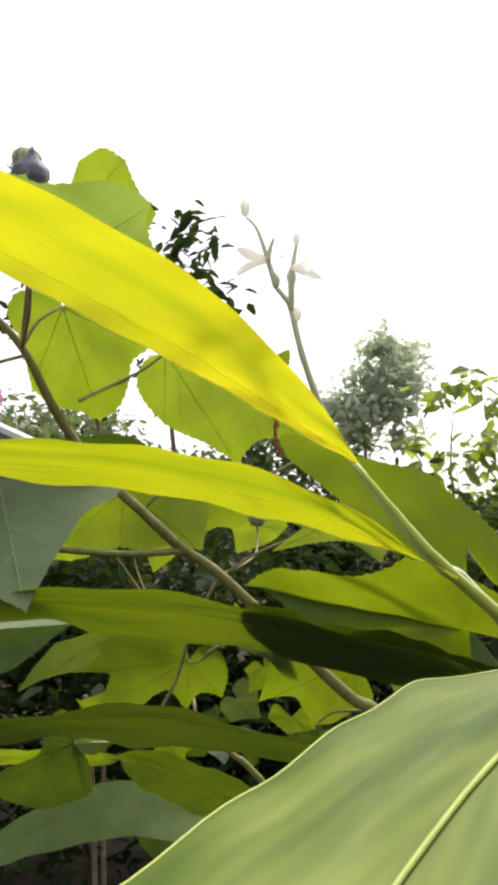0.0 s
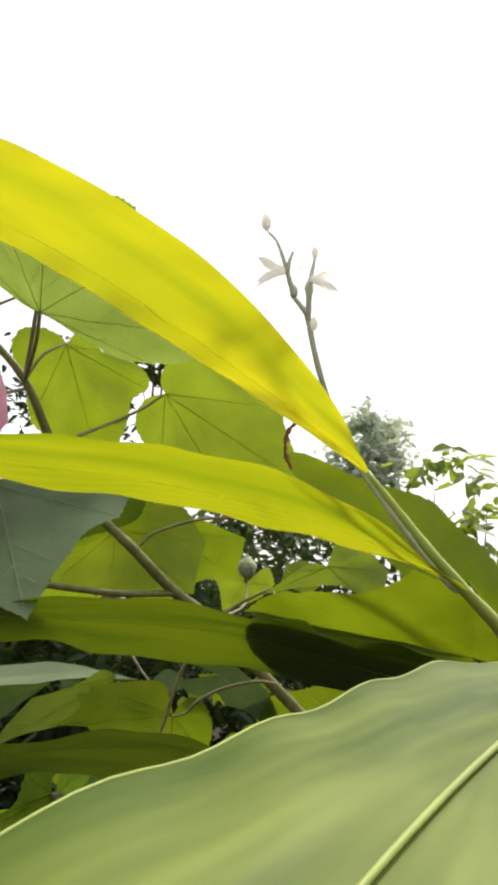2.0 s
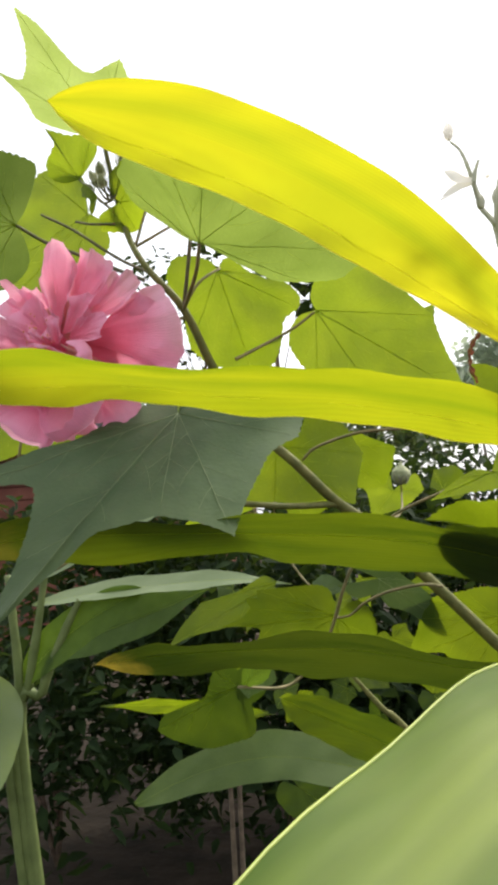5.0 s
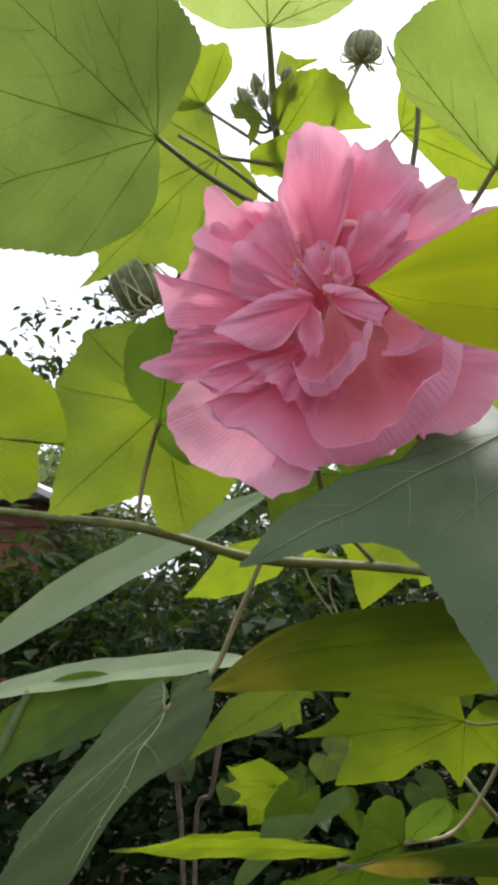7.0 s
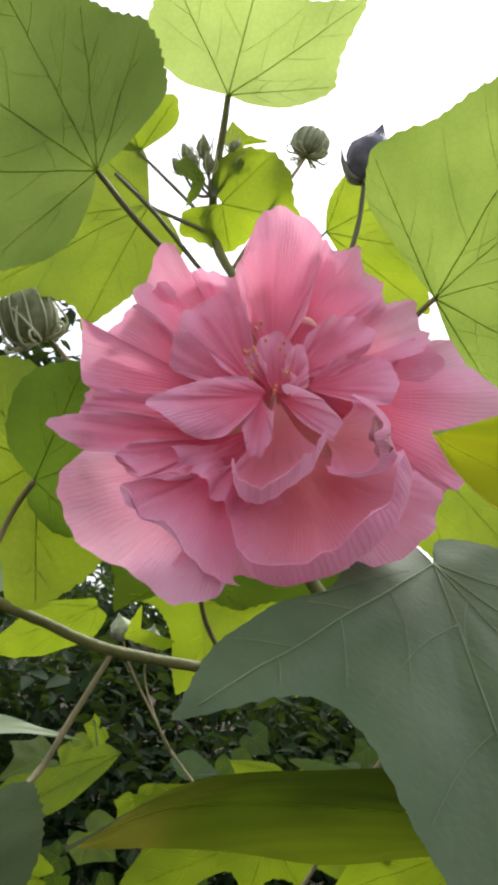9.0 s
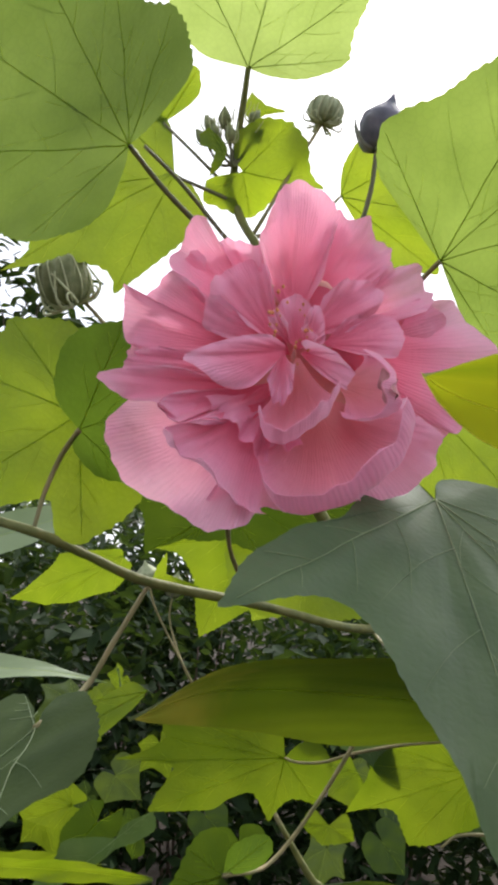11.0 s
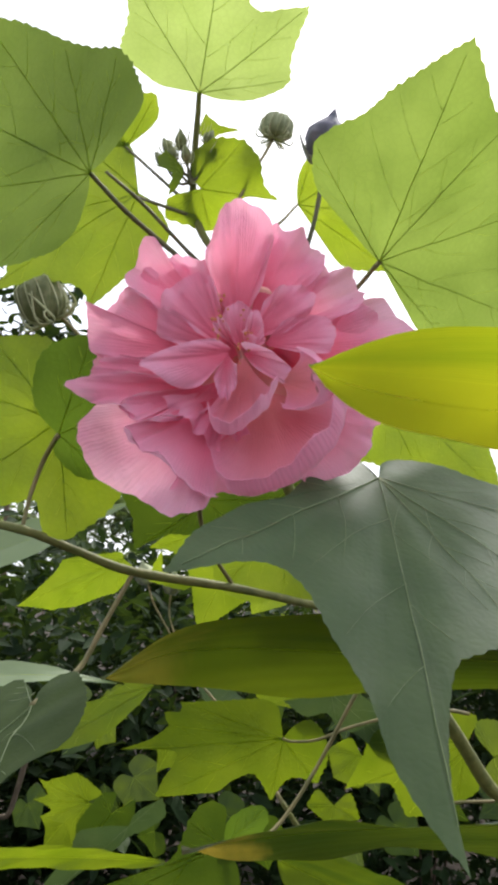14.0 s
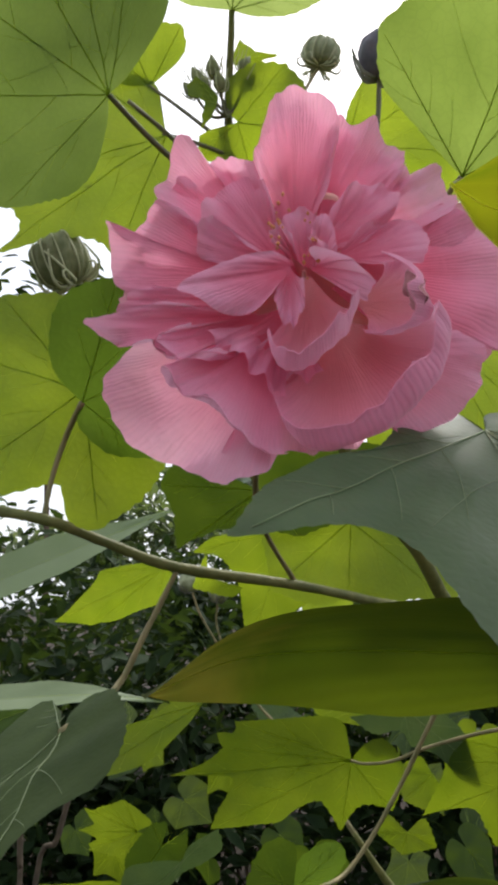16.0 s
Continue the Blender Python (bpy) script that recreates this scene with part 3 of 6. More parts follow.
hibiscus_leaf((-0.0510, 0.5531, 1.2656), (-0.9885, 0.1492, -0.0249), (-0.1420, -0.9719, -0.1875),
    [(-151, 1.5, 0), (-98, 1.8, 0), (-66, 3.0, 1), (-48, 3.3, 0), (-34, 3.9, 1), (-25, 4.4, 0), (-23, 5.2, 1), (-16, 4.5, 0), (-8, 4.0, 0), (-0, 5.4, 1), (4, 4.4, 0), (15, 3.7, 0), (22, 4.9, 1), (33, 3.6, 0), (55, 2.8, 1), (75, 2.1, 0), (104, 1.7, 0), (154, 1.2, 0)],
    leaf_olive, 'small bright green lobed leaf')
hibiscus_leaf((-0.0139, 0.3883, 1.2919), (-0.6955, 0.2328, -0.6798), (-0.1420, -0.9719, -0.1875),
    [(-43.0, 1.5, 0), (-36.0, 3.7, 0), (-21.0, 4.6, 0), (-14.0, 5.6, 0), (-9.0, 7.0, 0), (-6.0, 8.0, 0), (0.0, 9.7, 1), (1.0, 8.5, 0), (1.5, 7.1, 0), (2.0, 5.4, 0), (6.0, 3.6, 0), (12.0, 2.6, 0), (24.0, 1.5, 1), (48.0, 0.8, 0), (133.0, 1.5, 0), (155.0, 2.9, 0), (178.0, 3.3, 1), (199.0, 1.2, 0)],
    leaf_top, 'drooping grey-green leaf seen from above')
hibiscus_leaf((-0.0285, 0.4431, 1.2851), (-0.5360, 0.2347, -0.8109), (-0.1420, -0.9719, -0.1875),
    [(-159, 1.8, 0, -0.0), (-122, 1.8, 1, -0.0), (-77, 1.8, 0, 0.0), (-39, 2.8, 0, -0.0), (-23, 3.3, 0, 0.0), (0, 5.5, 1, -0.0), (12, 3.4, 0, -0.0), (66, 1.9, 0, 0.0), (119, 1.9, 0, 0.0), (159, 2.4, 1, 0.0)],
    leaf_floor_shaded, '')
hibiscus_leaf((-0.0344, 0.5268, 1.4957), (-0.8744, 0.2120, -0.4365), (-0.1420, -0.9719, -0.1875),
    [(-96, 0.7, 0), (-40, 1.9, 0), (-28, 4.1, 0), (-23, 6.1, 1), (-17, 6.5, 0), (-11, 7.3, 0), (-5, 9.0, 0), (-2, 10.1, 0), (0, 11.7, 1), (5, 10.1, 0), (12, 8.8, 1), (14, 8.0, 0), (21, 6.7, 0), (32, 4.7, 0), (54, 3.4, 1), (70, 2.3, 0), (112, 1.2, 0)],
    leaf_low, 'bright green lobed leaf behind the side branch')
hibiscus_leaf((0.0632, 0.3842, 1.5211), (-0.3265, 0.2248, -0.9181), (-0.1420, -0.9719, -0.1875),
    [(-77, 2.8, 0), (-62, 5.1, 0), (-60, 6.4, 0), (-54, 8.0, 1), (-45, 6.1, 0), (-25, 6.0, 0), (-11, 7.4, 0), (-6, 8.3, 0), (0, 9.4, 1), (9, 7.8, 0), (19, 6.6, 0), (34, 5.8, 1), (56, 5.6, 0), (67, 6.8, 0), (75, 7.5, 1), (90, 7.4, 0), (104, 7.4, 1), (110, 5.6, 0), (123, 3.8, 0), (158, 1.3, 0)],
    leaf_low, 'broad bright green leaf behind the side branch')
hibiscus_leaf((0.0984, 0.2549, 1.4712), (0.2382, -0.2174, 0.9466), (-0.1420, -0.9719, -0.1875),
    [(-25, 1.2, 0), (-17, 2.3, 0), (-0, 2.9, 1), (20, 2.8, 0), (38, 2.2, 0), (60, 1.7, 0), (94, 1.6, 0), (113, 0.8, 0)],
    leaf_young_hazed, 'small yellow-green leaf')
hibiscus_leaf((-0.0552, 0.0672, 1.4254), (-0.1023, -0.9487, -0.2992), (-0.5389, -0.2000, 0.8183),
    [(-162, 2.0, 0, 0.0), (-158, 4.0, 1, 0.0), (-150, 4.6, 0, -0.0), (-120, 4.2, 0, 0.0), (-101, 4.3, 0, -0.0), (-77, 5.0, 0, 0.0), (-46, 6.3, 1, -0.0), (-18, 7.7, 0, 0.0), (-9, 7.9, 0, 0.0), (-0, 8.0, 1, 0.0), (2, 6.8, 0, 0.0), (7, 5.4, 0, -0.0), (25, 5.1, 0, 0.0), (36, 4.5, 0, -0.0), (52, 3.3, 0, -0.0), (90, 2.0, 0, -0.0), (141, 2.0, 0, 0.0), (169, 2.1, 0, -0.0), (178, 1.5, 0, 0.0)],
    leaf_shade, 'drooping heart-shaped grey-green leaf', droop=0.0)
hibiscus_leaf((0.0635, 0.0445, 1.5967), (0.9242, 0.3741, -0.0766), (0.0963, -0.4225, -0.9012),
    [(-31.0, 0.9, 0, -0.1), (-30.0, 2.2, 0, -0.2), (-29.5, 3.5, 0, -0.2), (-29.0, 4.9, 0, -0.1), (-22.0, 6.5, 1, -0.2), (-14.0, 8.0, 0, -0.4), (-8.0, 8.6, 0, -0.6), (-4.0, 9.3, 0, -0.6), (0.0, 9.6, 1, -0.6), (6.0, 8.1, 0, -0.5), (15.0, 7.0, 0, -0.6), (29.0, 6.3, 0, -0.6), (43.0, 6.8, 0, -0.4), (48.0, 7.6, 1, -0.3), (57.0, 7.6, 0, -0.2), (65.0, 7.5, 0, 0.1), (77.0, 6.7, 0, 0.2), (89.0, 6.5, 0, 0.4), (92.0, 6.9, 1, 0.6), (99.0, 7.0, 0, 0.7), (104.0, 7.6, 0, 0.8), (109.0, 8.4, 0, 1.0), (111.0, 8.7, 1, 1.1), (114.0, 8.0, 0, 0.2), (120.0, 6.8, 0, -1.0), (130.0, 5.3, 0, -2.3), (140.0, 5.0, 0, -2.6), (153.0, 4.8, 1, -2.8), (161.0, 4.0, 0, -2.1), (165.9, 3.3, 0, -1.4), (166.7, 2.1, 0, -0.8), (167.5, 0.9, 0, -0.3)],
    leaf_mid_hazed, 'broad green lobed leaf with a toothed edge', droop=0.0)
hibiscus_leaf((-0.0342, 0.1167, 1.6560), (-0.7520, -0.0123, -0.6590), (-0.0752, -0.9917, 0.1043),
    [(-120.0, 1.2, 0), (-119.5, 2.7, 0), (-104.0, 4.4, 0), (-84.0, 5.8, 1), (-53.0, 6.2, 0), (-19.0, 7.6, 1), (-3.0, 7.3, 0), (0.0, 8.9, 1), (8.0, 6.8, 0), (25.0, 5.8, 0), (32.0, 6.6, 1), (39.0, 5.4, 0), (53.0, 4.0, 0), (83.0, 2.9, 0), (102.0, 1.2, 0)],
    leaf_back)
hibiscus_leaf((-0.0420, 0.1205, 1.6820), (-0.4475, -0.3694, 0.8144), (0.1410, -0.9285, -0.3436),
    [(-72.0, 1.6, 0), (-66.0, 2.4, 0), (-52.0, 3.1, 1), (-24.0, 2.8, 0), (0.0, 3.8, 1), (0.5, 2.8, 0), (28.0, 2.5, 1), (49.0, 2.1, 0), (66.0, 1.2, 0)],
    leaf_back)
hibiscus_leaf((-0.0051, 0.1009, 1.6527), (0.9974, 0.0716, 0.0038), (0.0682, -0.9310, -0.3585),
    [(-159, 0.7, 0), (-156, 1.6, 0), (-134, 2.2, 1), (-103, 1.8, 0), (-69, 2.0, 1), (-39, 1.8, 0), (-3, 2.1, 0), (0, 3.8, 1), (12, 3.1, 0), (36, 3.2, 0), (54, 3.2, 1), (77, 2.5, 0), (91, 2.0, 0), (108, 1.6, 0), (132, 0.7, 0)],
    leaf_back)
hibiscus_leaf((-0.0074, 0.1053, 1.6845), (0.9790, -0.1700, 0.1128), (-0.1464, -0.9705, -0.1916),
    [(-38, 0.6, 0), (-6, 1.0, 0), (0, 2.0, 1), (19, 1.1, 0), (68, 1.1, 1), (76, 0.4, 0)],
    leaf_back)
hibiscus_leaf((-0.0141, 0.0874, 1.6500), (-0.5919, -0.0693, 0.8031), (-0.1464, -0.9705, -0.1916),
    [(-42.0, 0.3, 0), (-14.0, 0.7, 0), (0.0, 1.4, 1), (18.0, 1.5, 0), (34.0, 1.2, 1), (43.0, 0.5, 0), (92.0, 0.7, 0), (110.0, 1.1, 1), (122.0, 0.6, 0)],
    leaf_back)
hibiscus_leaf((0.0502, 0.1418, 1.6747), (0.7902, -0.1589, -0.5919), (-0.3365, -0.9197, -0.2024),
    [(-19.4, 1.2, 0), (-18.6, 2.5, 0), (-17.0, 4.4, 0), (0.0, 6.4, 1), (11.0, 5.6, 0), (27.0, 6.0, 1), (42.0, 5.0, 0), (67.0, 5.0, 1), (87.0, 4.6, 0), (110.0, 3.4, 1), (122.0, 1.9, 0), (129.0, 0.9, 0)],
    leaf_back)
hibiscus_leaf((-0.0553, 0.0681, 1.5233), (0.7707, -0.2881, 0.5684), (0.0347, -0.8717, -0.4889),
    [(-148, 0.6, 0), (-124, 1.1, 0), (-101, 2.0, 0), (-80, 2.9, 1), (-58, 2.7, 0), (-12, 3.1, 1), (17, 4.2, 0), (35, 4.1, 1), (52, 3.6, 0), (66, 3.0, 0), (82, 1.9, 0), (94, 1.1, 0)],
    leaf_dark, 'small rounded dark green leaf behind the petals')
hibiscus_leaf((-0.0579, 0.0883, 1.5330), (-0.9066, -0.2152, -0.3629), (0.1867, -0.9760, 0.1125),
    [(-130, 0.8, 0), (-113, 3.0, 1), (-99, 3.8, 0), (-70, 4.5, 1), (-59, 4.1, 0), (-36, 4.3, 1), (-10, 3.7, 0), (8, 4.6, 0), (21, 5.8, 1), (32, 5.0, 0), (51, 3.6, 0), (59, 3.5, 0), (66, 4.7, 0), (77, 4.9, 1), (101, 4.2, 0), (129, 3.7, 1), (159, 2.4, 0), (217, 2.3, 0)],
    leaf_back)
hibiscus_leaf((-0.1438, 0.1029, 1.5307), (0.9805, 0.1076, -0.1647), (0.0787, -0.9818, -0.1728),
    [(-75, 1.9, 0), (-49, 3.4, 1), (-31, 3.7, 0), (-1, 3.1, 0), (0, 4.8, 1), (31, 4.2, 0), (49, 3.8, 0), (67, 3.8, 0), (88, 3.1, 1), (97, 1.6, 0)],
    leaf_deep_shaded)
hibiscus_leaf((0.0564, 0.0239, 1.5071), (-0.1263, -0.8465, -0.5171), (0.1140, -0.5302, 0.8402),
    [(-150.0, 1.4, 0, 0.0), (-133.0, 2.0, 0, 0.0), (-94.0, 2.1, 0, 0.1), (-44.4, 4.7, 0, 0.1), (-43.6, 6.7, 0, 0.1), (-40.0, 9.0, 0, 0.1), (-35.0, 11.0, 1, 0.2), (-33.0, 9.7, 0, 0.0), (-29.0, 8.1, 0, -0.1), (-23.0, 8.1, 0, -0.2), (-17.0, 8.9, 0, -0.6), (-9.0, 10.9, 0, -0.9), (-6.0, 12.5, 0, -1.3), (-2.0, 14.3, 1, -1.7), (-1.5, 12.5, 0, -1.4), (0.0, 10.9, 0, -1.1), (3.0, 9.3, 0, -0.7), (8.0, 8.8, 0, -0.4), (18.0, 8.2, 1, -0.4), (24.0, 8.7, 0, -0.3), (29.0, 9.3, 0, -0.3), (34.0, 10.6, 1, -0.3), (39.0, 9.0, 0, -0.1), (48.0, 7.5, 0, 0.0), (61.0, 6.4, 0, 0.2), (76.0, 6.5, 1, 0.4), (96.0, 5.9, 0, 0.3), (106.0, 4.5, 0, 0.2), (134.0, 3.1, 0, 0.2), (157.0, 2.1, 0, 0.1), (169.0, 1.0, 0, 0.1)],
    leaf_top, 'grey-green lobed leaf with pale palm-like veins', pucker=0.9, droop=0.0)
hibiscus_leaf((0.1803, 0.5489, 1.4683), (-0.3972, 0.1275, 0.9088), (-0.1171, -0.9893, 0.0876),
    [(-137, 1.3, 0), (-98, 3.2, 1), (-43, 3.4, 0), (0, 3.2, 1), (39, 2.0, 1)],
    leaf_deep_shaded)
hibiscus_leaf((0.0464, 0.4490, 1.3729), (0.9884, -0.0948, 0.1184), (-0.1227, -0.9587, 0.2567),
    [(-22, 1.0, 0), (0, 3.4, 1), (58, 2.1, 0), (118, 1.4, 1)],
    leaf_top)
hibiscus_leaf((0.1326, 0.4387, 1.3799), (-0.9784, 0.1300, 0.1607), (-0.1171, -0.9893, 0.0876),
    [(-20, 1.7, 0), (0, 4.9, 1), (15, 3.9, 0), (31, 2.1, 1), (141, 1.5, 0), (179, 3.2, 1), (217, 2.2, 0)],
    leaf_deep_shaded)
hibiscus_leaf((0.1978, 0.4846, 1.3243), (-0.7702, 0.0912, -0.6312), (-0.1125, -0.9936, -0.0062),
    [(-92, 1.8, 0), (-45, 3.1, 1), (0, 3.3, 1), (51, 2.9, 0), (87, 1.7, 1)],
    leaf_deep_shaded)
hibiscus_leaf((0.1577, 0.4333, 1.2945), (0.8899, -0.0980, -0.4454), (-0.1125, -0.9936, -0.0062),
    [(-194, 1.9, 0), (-150, 2.3, 1), (-79, 1.6, 1), (0, 2.6, 1), (60, 1.7, 0)],
    leaf_deep_shaded)
hibiscus_leaf((0.0008, 0.4609, 1.3845), (-0.8447, -0.2584, -0.4688), (0.1688, -0.9597, 0.2247),
    [(-49.0, 1.7, 0), (-16.4, 4.6, 0), (-15.6, 8.4, 1), (-6.0, 11.2, 0), (0.0, 13.4, 1), (2.0, 10.3, 0), (14.0, 6.2, 0), (23.0, 1.9, 1)],
    leaf_deep_shaded)
hibiscus_leaf((0.1633, 0.2628, 1.6043), (-0.9111, 0.0719, -0.4060), (-0.1171, -0.9893, 0.0876),
    [(-83, 2.8, 0), (-50, 4.2, 1), (-13, 6.1, 0), (0, 8.4, 1), (14, 8.4, 0), (25, 6.0, 0), (50, 5.2, 1), (89, 2.6, 1), (173, 1.6, 0)],
    leaf_back)
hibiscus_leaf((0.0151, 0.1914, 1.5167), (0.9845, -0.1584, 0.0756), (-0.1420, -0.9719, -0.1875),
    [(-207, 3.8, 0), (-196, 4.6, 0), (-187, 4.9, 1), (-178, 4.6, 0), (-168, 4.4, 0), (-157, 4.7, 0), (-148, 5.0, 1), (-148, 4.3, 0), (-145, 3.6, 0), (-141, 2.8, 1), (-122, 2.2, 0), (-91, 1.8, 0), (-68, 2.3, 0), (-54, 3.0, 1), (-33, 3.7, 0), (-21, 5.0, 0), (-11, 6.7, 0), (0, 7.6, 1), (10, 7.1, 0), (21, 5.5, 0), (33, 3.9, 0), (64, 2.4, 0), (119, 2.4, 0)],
    leaf_floor_shaded, 'dark green leaf under the flower')
hibiscus_leaf((0.1027, 0.1658, 1.5893), (0.8084, 0.2712, -0.5224), (0.2793, -0.9580, -0.0652),
    [(-130, 1.2, 0), (-112, 2.2, 0), (-95, 3.0, 0), (-76, 3.7, 0), (-60, 4.6, 1), (-48, 5.3, 0), (-33, 6.7, 0), (-26, 8.6, 1), (-14, 8.2, 0), (-6, 9.2, 0), (-0, 11.6, 1), (7, 10.0, 0), (16, 8.6, 0), (27, 7.8, 1), (46, 5.7, 0), (71, 4.3, 0), (99, 3.4, 0), (112, 2.7, 0), (127, 1.6, 0), (145, 0.8, 0)],
    leaf_back, 'broad bright green leaf on a long stalk')
hibiscus_leaf((0.0437, 0.1414, 1.6160), (0.2629, 0.1416, -0.9544), (0.2793, -0.9580, -0.0652),
    [(-167.0, 0.5, 0), (-154.0, 1.0, 0), (-139.0, 1.9, 0), (-125.0, 2.9, 0), (-105.0, 3.3, 0), (-85.0, 3.3, 0), (-61.0, 3.3, 0), (-48.0, 4.3, 0), (-38.0, 5.4, 1), (-24.0, 6.1, 0), (-8.0, 6.6, 0), (0.0, 7.4, 1), (11.0, 7.1, 0), (23.0, 6.2, 0), (34.0, 5.4, 0), (46.0, 5.8, 1), (53.0, 5.6, 0), (60.6, 4.6, 0), (61.4, 3.4, 0), (67.0, 2.2, 1), (119.0, 1.1, 0), (134.0, 0.7, 0)],
    leaf_back, 'rounded lobed leaf on a thin stalk')
hibiscus_leaf((0.2503, -0.0089, 1.4365), (-0.9537, 0.2545, 0.1601), (-0.2640, -0.4538, -0.8511),
    [(-207, 2.2, 0, 0.3), (-159, 2.0, 0, -1.0), (-128, 2.3, 0, -1.2), (-92, 3.4, 1, -0.6), (-82, 4.8, 0, -0.0), (-77, 5.6, 0, 0.5), (-74, 6.1, 1, 0.6), (-65, 5.6, 0, 0.7), (-47, 5.3, 0, 0.5), (-29, 5.9, 0, 0.2), (-16, 6.5, 0, -0.3), (-12, 7.1, 0, -1.1), (-5, 8.0, 0, -1.3), (0, 8.8, 1, -0.6), (-4, 7.5, 0, 0.4), (-3, 6.0, 0, 1.0), (1, 4.4, 1, 1.4), (5, 2.7, 0, 1.5), (57, 1.1, 0, 1.6), (136, 2.5, 1, 1.4)],
    leaf_olive, 'green leaf with a torn wavy edge', droop=0.0, veins=False)
hibiscus_leaf((0.2557, 0.0155, 1.4655), (-0.7412, -0.5035, 0.4441), (0.4992, -0.8556, -0.1368),
    [(-195, 2.6, 0, -0.3), (-160, 2.6, 1, -0.0), (-103, 1.4, 0, -0.1), (-45, 2.2, 0, -0.2), (-33, 3.3, 1, -0.0), (-24, 4.0, 0, 0.1), (-13, 5.2, 0, 0.1), (-7, 6.5, 0, 0.0), (-4, 7.9, 0, 0.0), (-2, 9.0, 0, 0.1), (0, 9.4, 1, -0.1), (3, 8.8, 0, 0.0), (5, 7.6, 0, -0.2), (9, 5.8, 1, -0.1), (19, 3.9, 0, 0.0), (41, 2.2, 0, 0.1), (119, 1.3, 1, -0.0)],
    leaf_deep_shaded, 'dull green leaf behind the ginger stalk', droop=0.0, veins=False)
hibiscus_leaf((0.0633, 0.2040, 1.5045), (-0.0284, -0.1266, -0.9915), (0.0868, -0.9885, 0.1237),
    [(-118, 0.7, 0), (-88, 2.1, 0), (-78, 4.7, 1), (-47, 5.5, 1), (-23, 4.7, 0), (-2, 3.9, 1), (20, 4.4, 0), (42, 5.1, 0), (53, 6.9, 1), (67, 6.2, 0), (85, 6.1, 1), (113, 4.8, 0), (131, 3.5, 1), (143, 2.5, 0), (153, 0.8, 0)],
    leaf_back)
hibiscus_leaf((0.2049, 0.1672, 1.4769), (-0.8659, -0.3403, -0.3667), (0.2686, -0.9346, 0.2330),
    [(-34, 1.0, 0), (-11, 2.3, 1), (0, 4.3, 1), (23, 1.7, 0), (101, 1.5, 0), (114, 3.8, 1), (155, 4.1, 1), (191, 2.8, 0), (227, 1.5, 1)],
    leaf_back)
hibiscus_leaf((0.2591, 0.3461, 1.3518), (0.9955, 0.0907, 0.0267), (0.0868, -0.9885, 0.1237),
    [(-131, 1.7, 0), (-77, 2.7, 1), (-38, 5.4, 0), (0, 6.1, 1), (27, 3.4, 1), (82, 2.7, 0), (117, 2.9, 1), (130, 1.9, 0)],
    leaf_deep_shaded)
hibiscus_leaf((0.1224, 0.5398, 1.4761), (-0.7985, -0.0103, 0.6019), (0.0930, -0.9900, 0.1064),
    [(-37, 2.3, 0), (0, 4.7, 1), (19, 5.3, 0), (36, 3.1, 0), (87, 3.9, 1), (160, 2.2, 0), (216, 3.4, 1), (253, 3.1, 0)],
    leaf_back)
hibiscus_leaf((-0.0014, 0.3659, 1.4809), (0.9649, 0.1120, -0.2376), (0.0732, -0.9834, -0.1663),
    [(-249, 1.6, 0), (-202, 0.9, 1), (-131, 1.3, 1), (-24, 2.2, 0), (0, 2.6, 1)],
    leaf_back)
hibiscus_leaf((0.1200, 0.3097, 1.4003), (0.7844, 0.1916, -0.5899), (0.0764, -0.9737, -0.2146),
    [(-134, 3.5, 1), (-102, 2.4, 0), (-62, 1.4, 0), (-38, 2.5, 1), (-15, 3.8, 0), (-10, 5.5, 0), (0, 7.1, 1), (7, 5.6, 0), (19, 4.0, 0), (32, 2.5, 1), (75, 1.4, 0), (151, 1.4, 0), (191, 2.7, 0)],
    leaf_top, 'pale grey-green leaf turned over')
ginger_leaf([(0.2144, -0.0601, 1.4914), (0.1964, -0.0878, 1.5069), (0.1718, -0.1058, 1.5260), (0.1484, -0.1263, 1.5385), (0.1205, -0.1370, 1.5516), (0.0915, -0.1526, 1.5567)],
    2.3, (0.2302, -0.7284, -0.6454), ginger_yellow, 'long yellow-green ginger leaf glowing against the sky', fold=0.12, rib=-0.62, taper=0.55, blunt=7, wave=0.0006)
ginger_leaf([(0.2387, -0.0651, 1.4597), (0.1960, -0.0698, 1.4832), (0.1505, -0.0674, 1.4958), (0.1028, -0.0741, 1.5015), (0.0575, -0.0856, 1.5073), (0.0062, -0.0833, 1.5090)],
    3.65, (-0.5561, -0.3925, -0.7326), ginger_olive, 'narrow yellow-green ginger leaf with a pointed tip', fold=0.10, rib=-0.45, blunt=8, taper=0.28, wave=0.0004)
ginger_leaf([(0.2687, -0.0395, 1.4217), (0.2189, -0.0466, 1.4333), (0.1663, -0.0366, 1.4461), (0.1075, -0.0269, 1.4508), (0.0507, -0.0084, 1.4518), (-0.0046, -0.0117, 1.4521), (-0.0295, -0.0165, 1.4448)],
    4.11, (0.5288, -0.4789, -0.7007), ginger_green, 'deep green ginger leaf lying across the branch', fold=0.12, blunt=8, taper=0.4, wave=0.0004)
# Added, unseen blade; it blocks light behind the base half of the leaf above.
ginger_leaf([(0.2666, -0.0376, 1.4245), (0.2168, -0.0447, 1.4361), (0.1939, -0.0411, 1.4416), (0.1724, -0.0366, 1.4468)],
    3.8, (0.5288, -0.4789, -0.7007), ginger_dark, 'added hidden blade that darkens the green ginger leaf from behind', fold=0.12, blunt=14, taper=1.0, wave=0.0004)
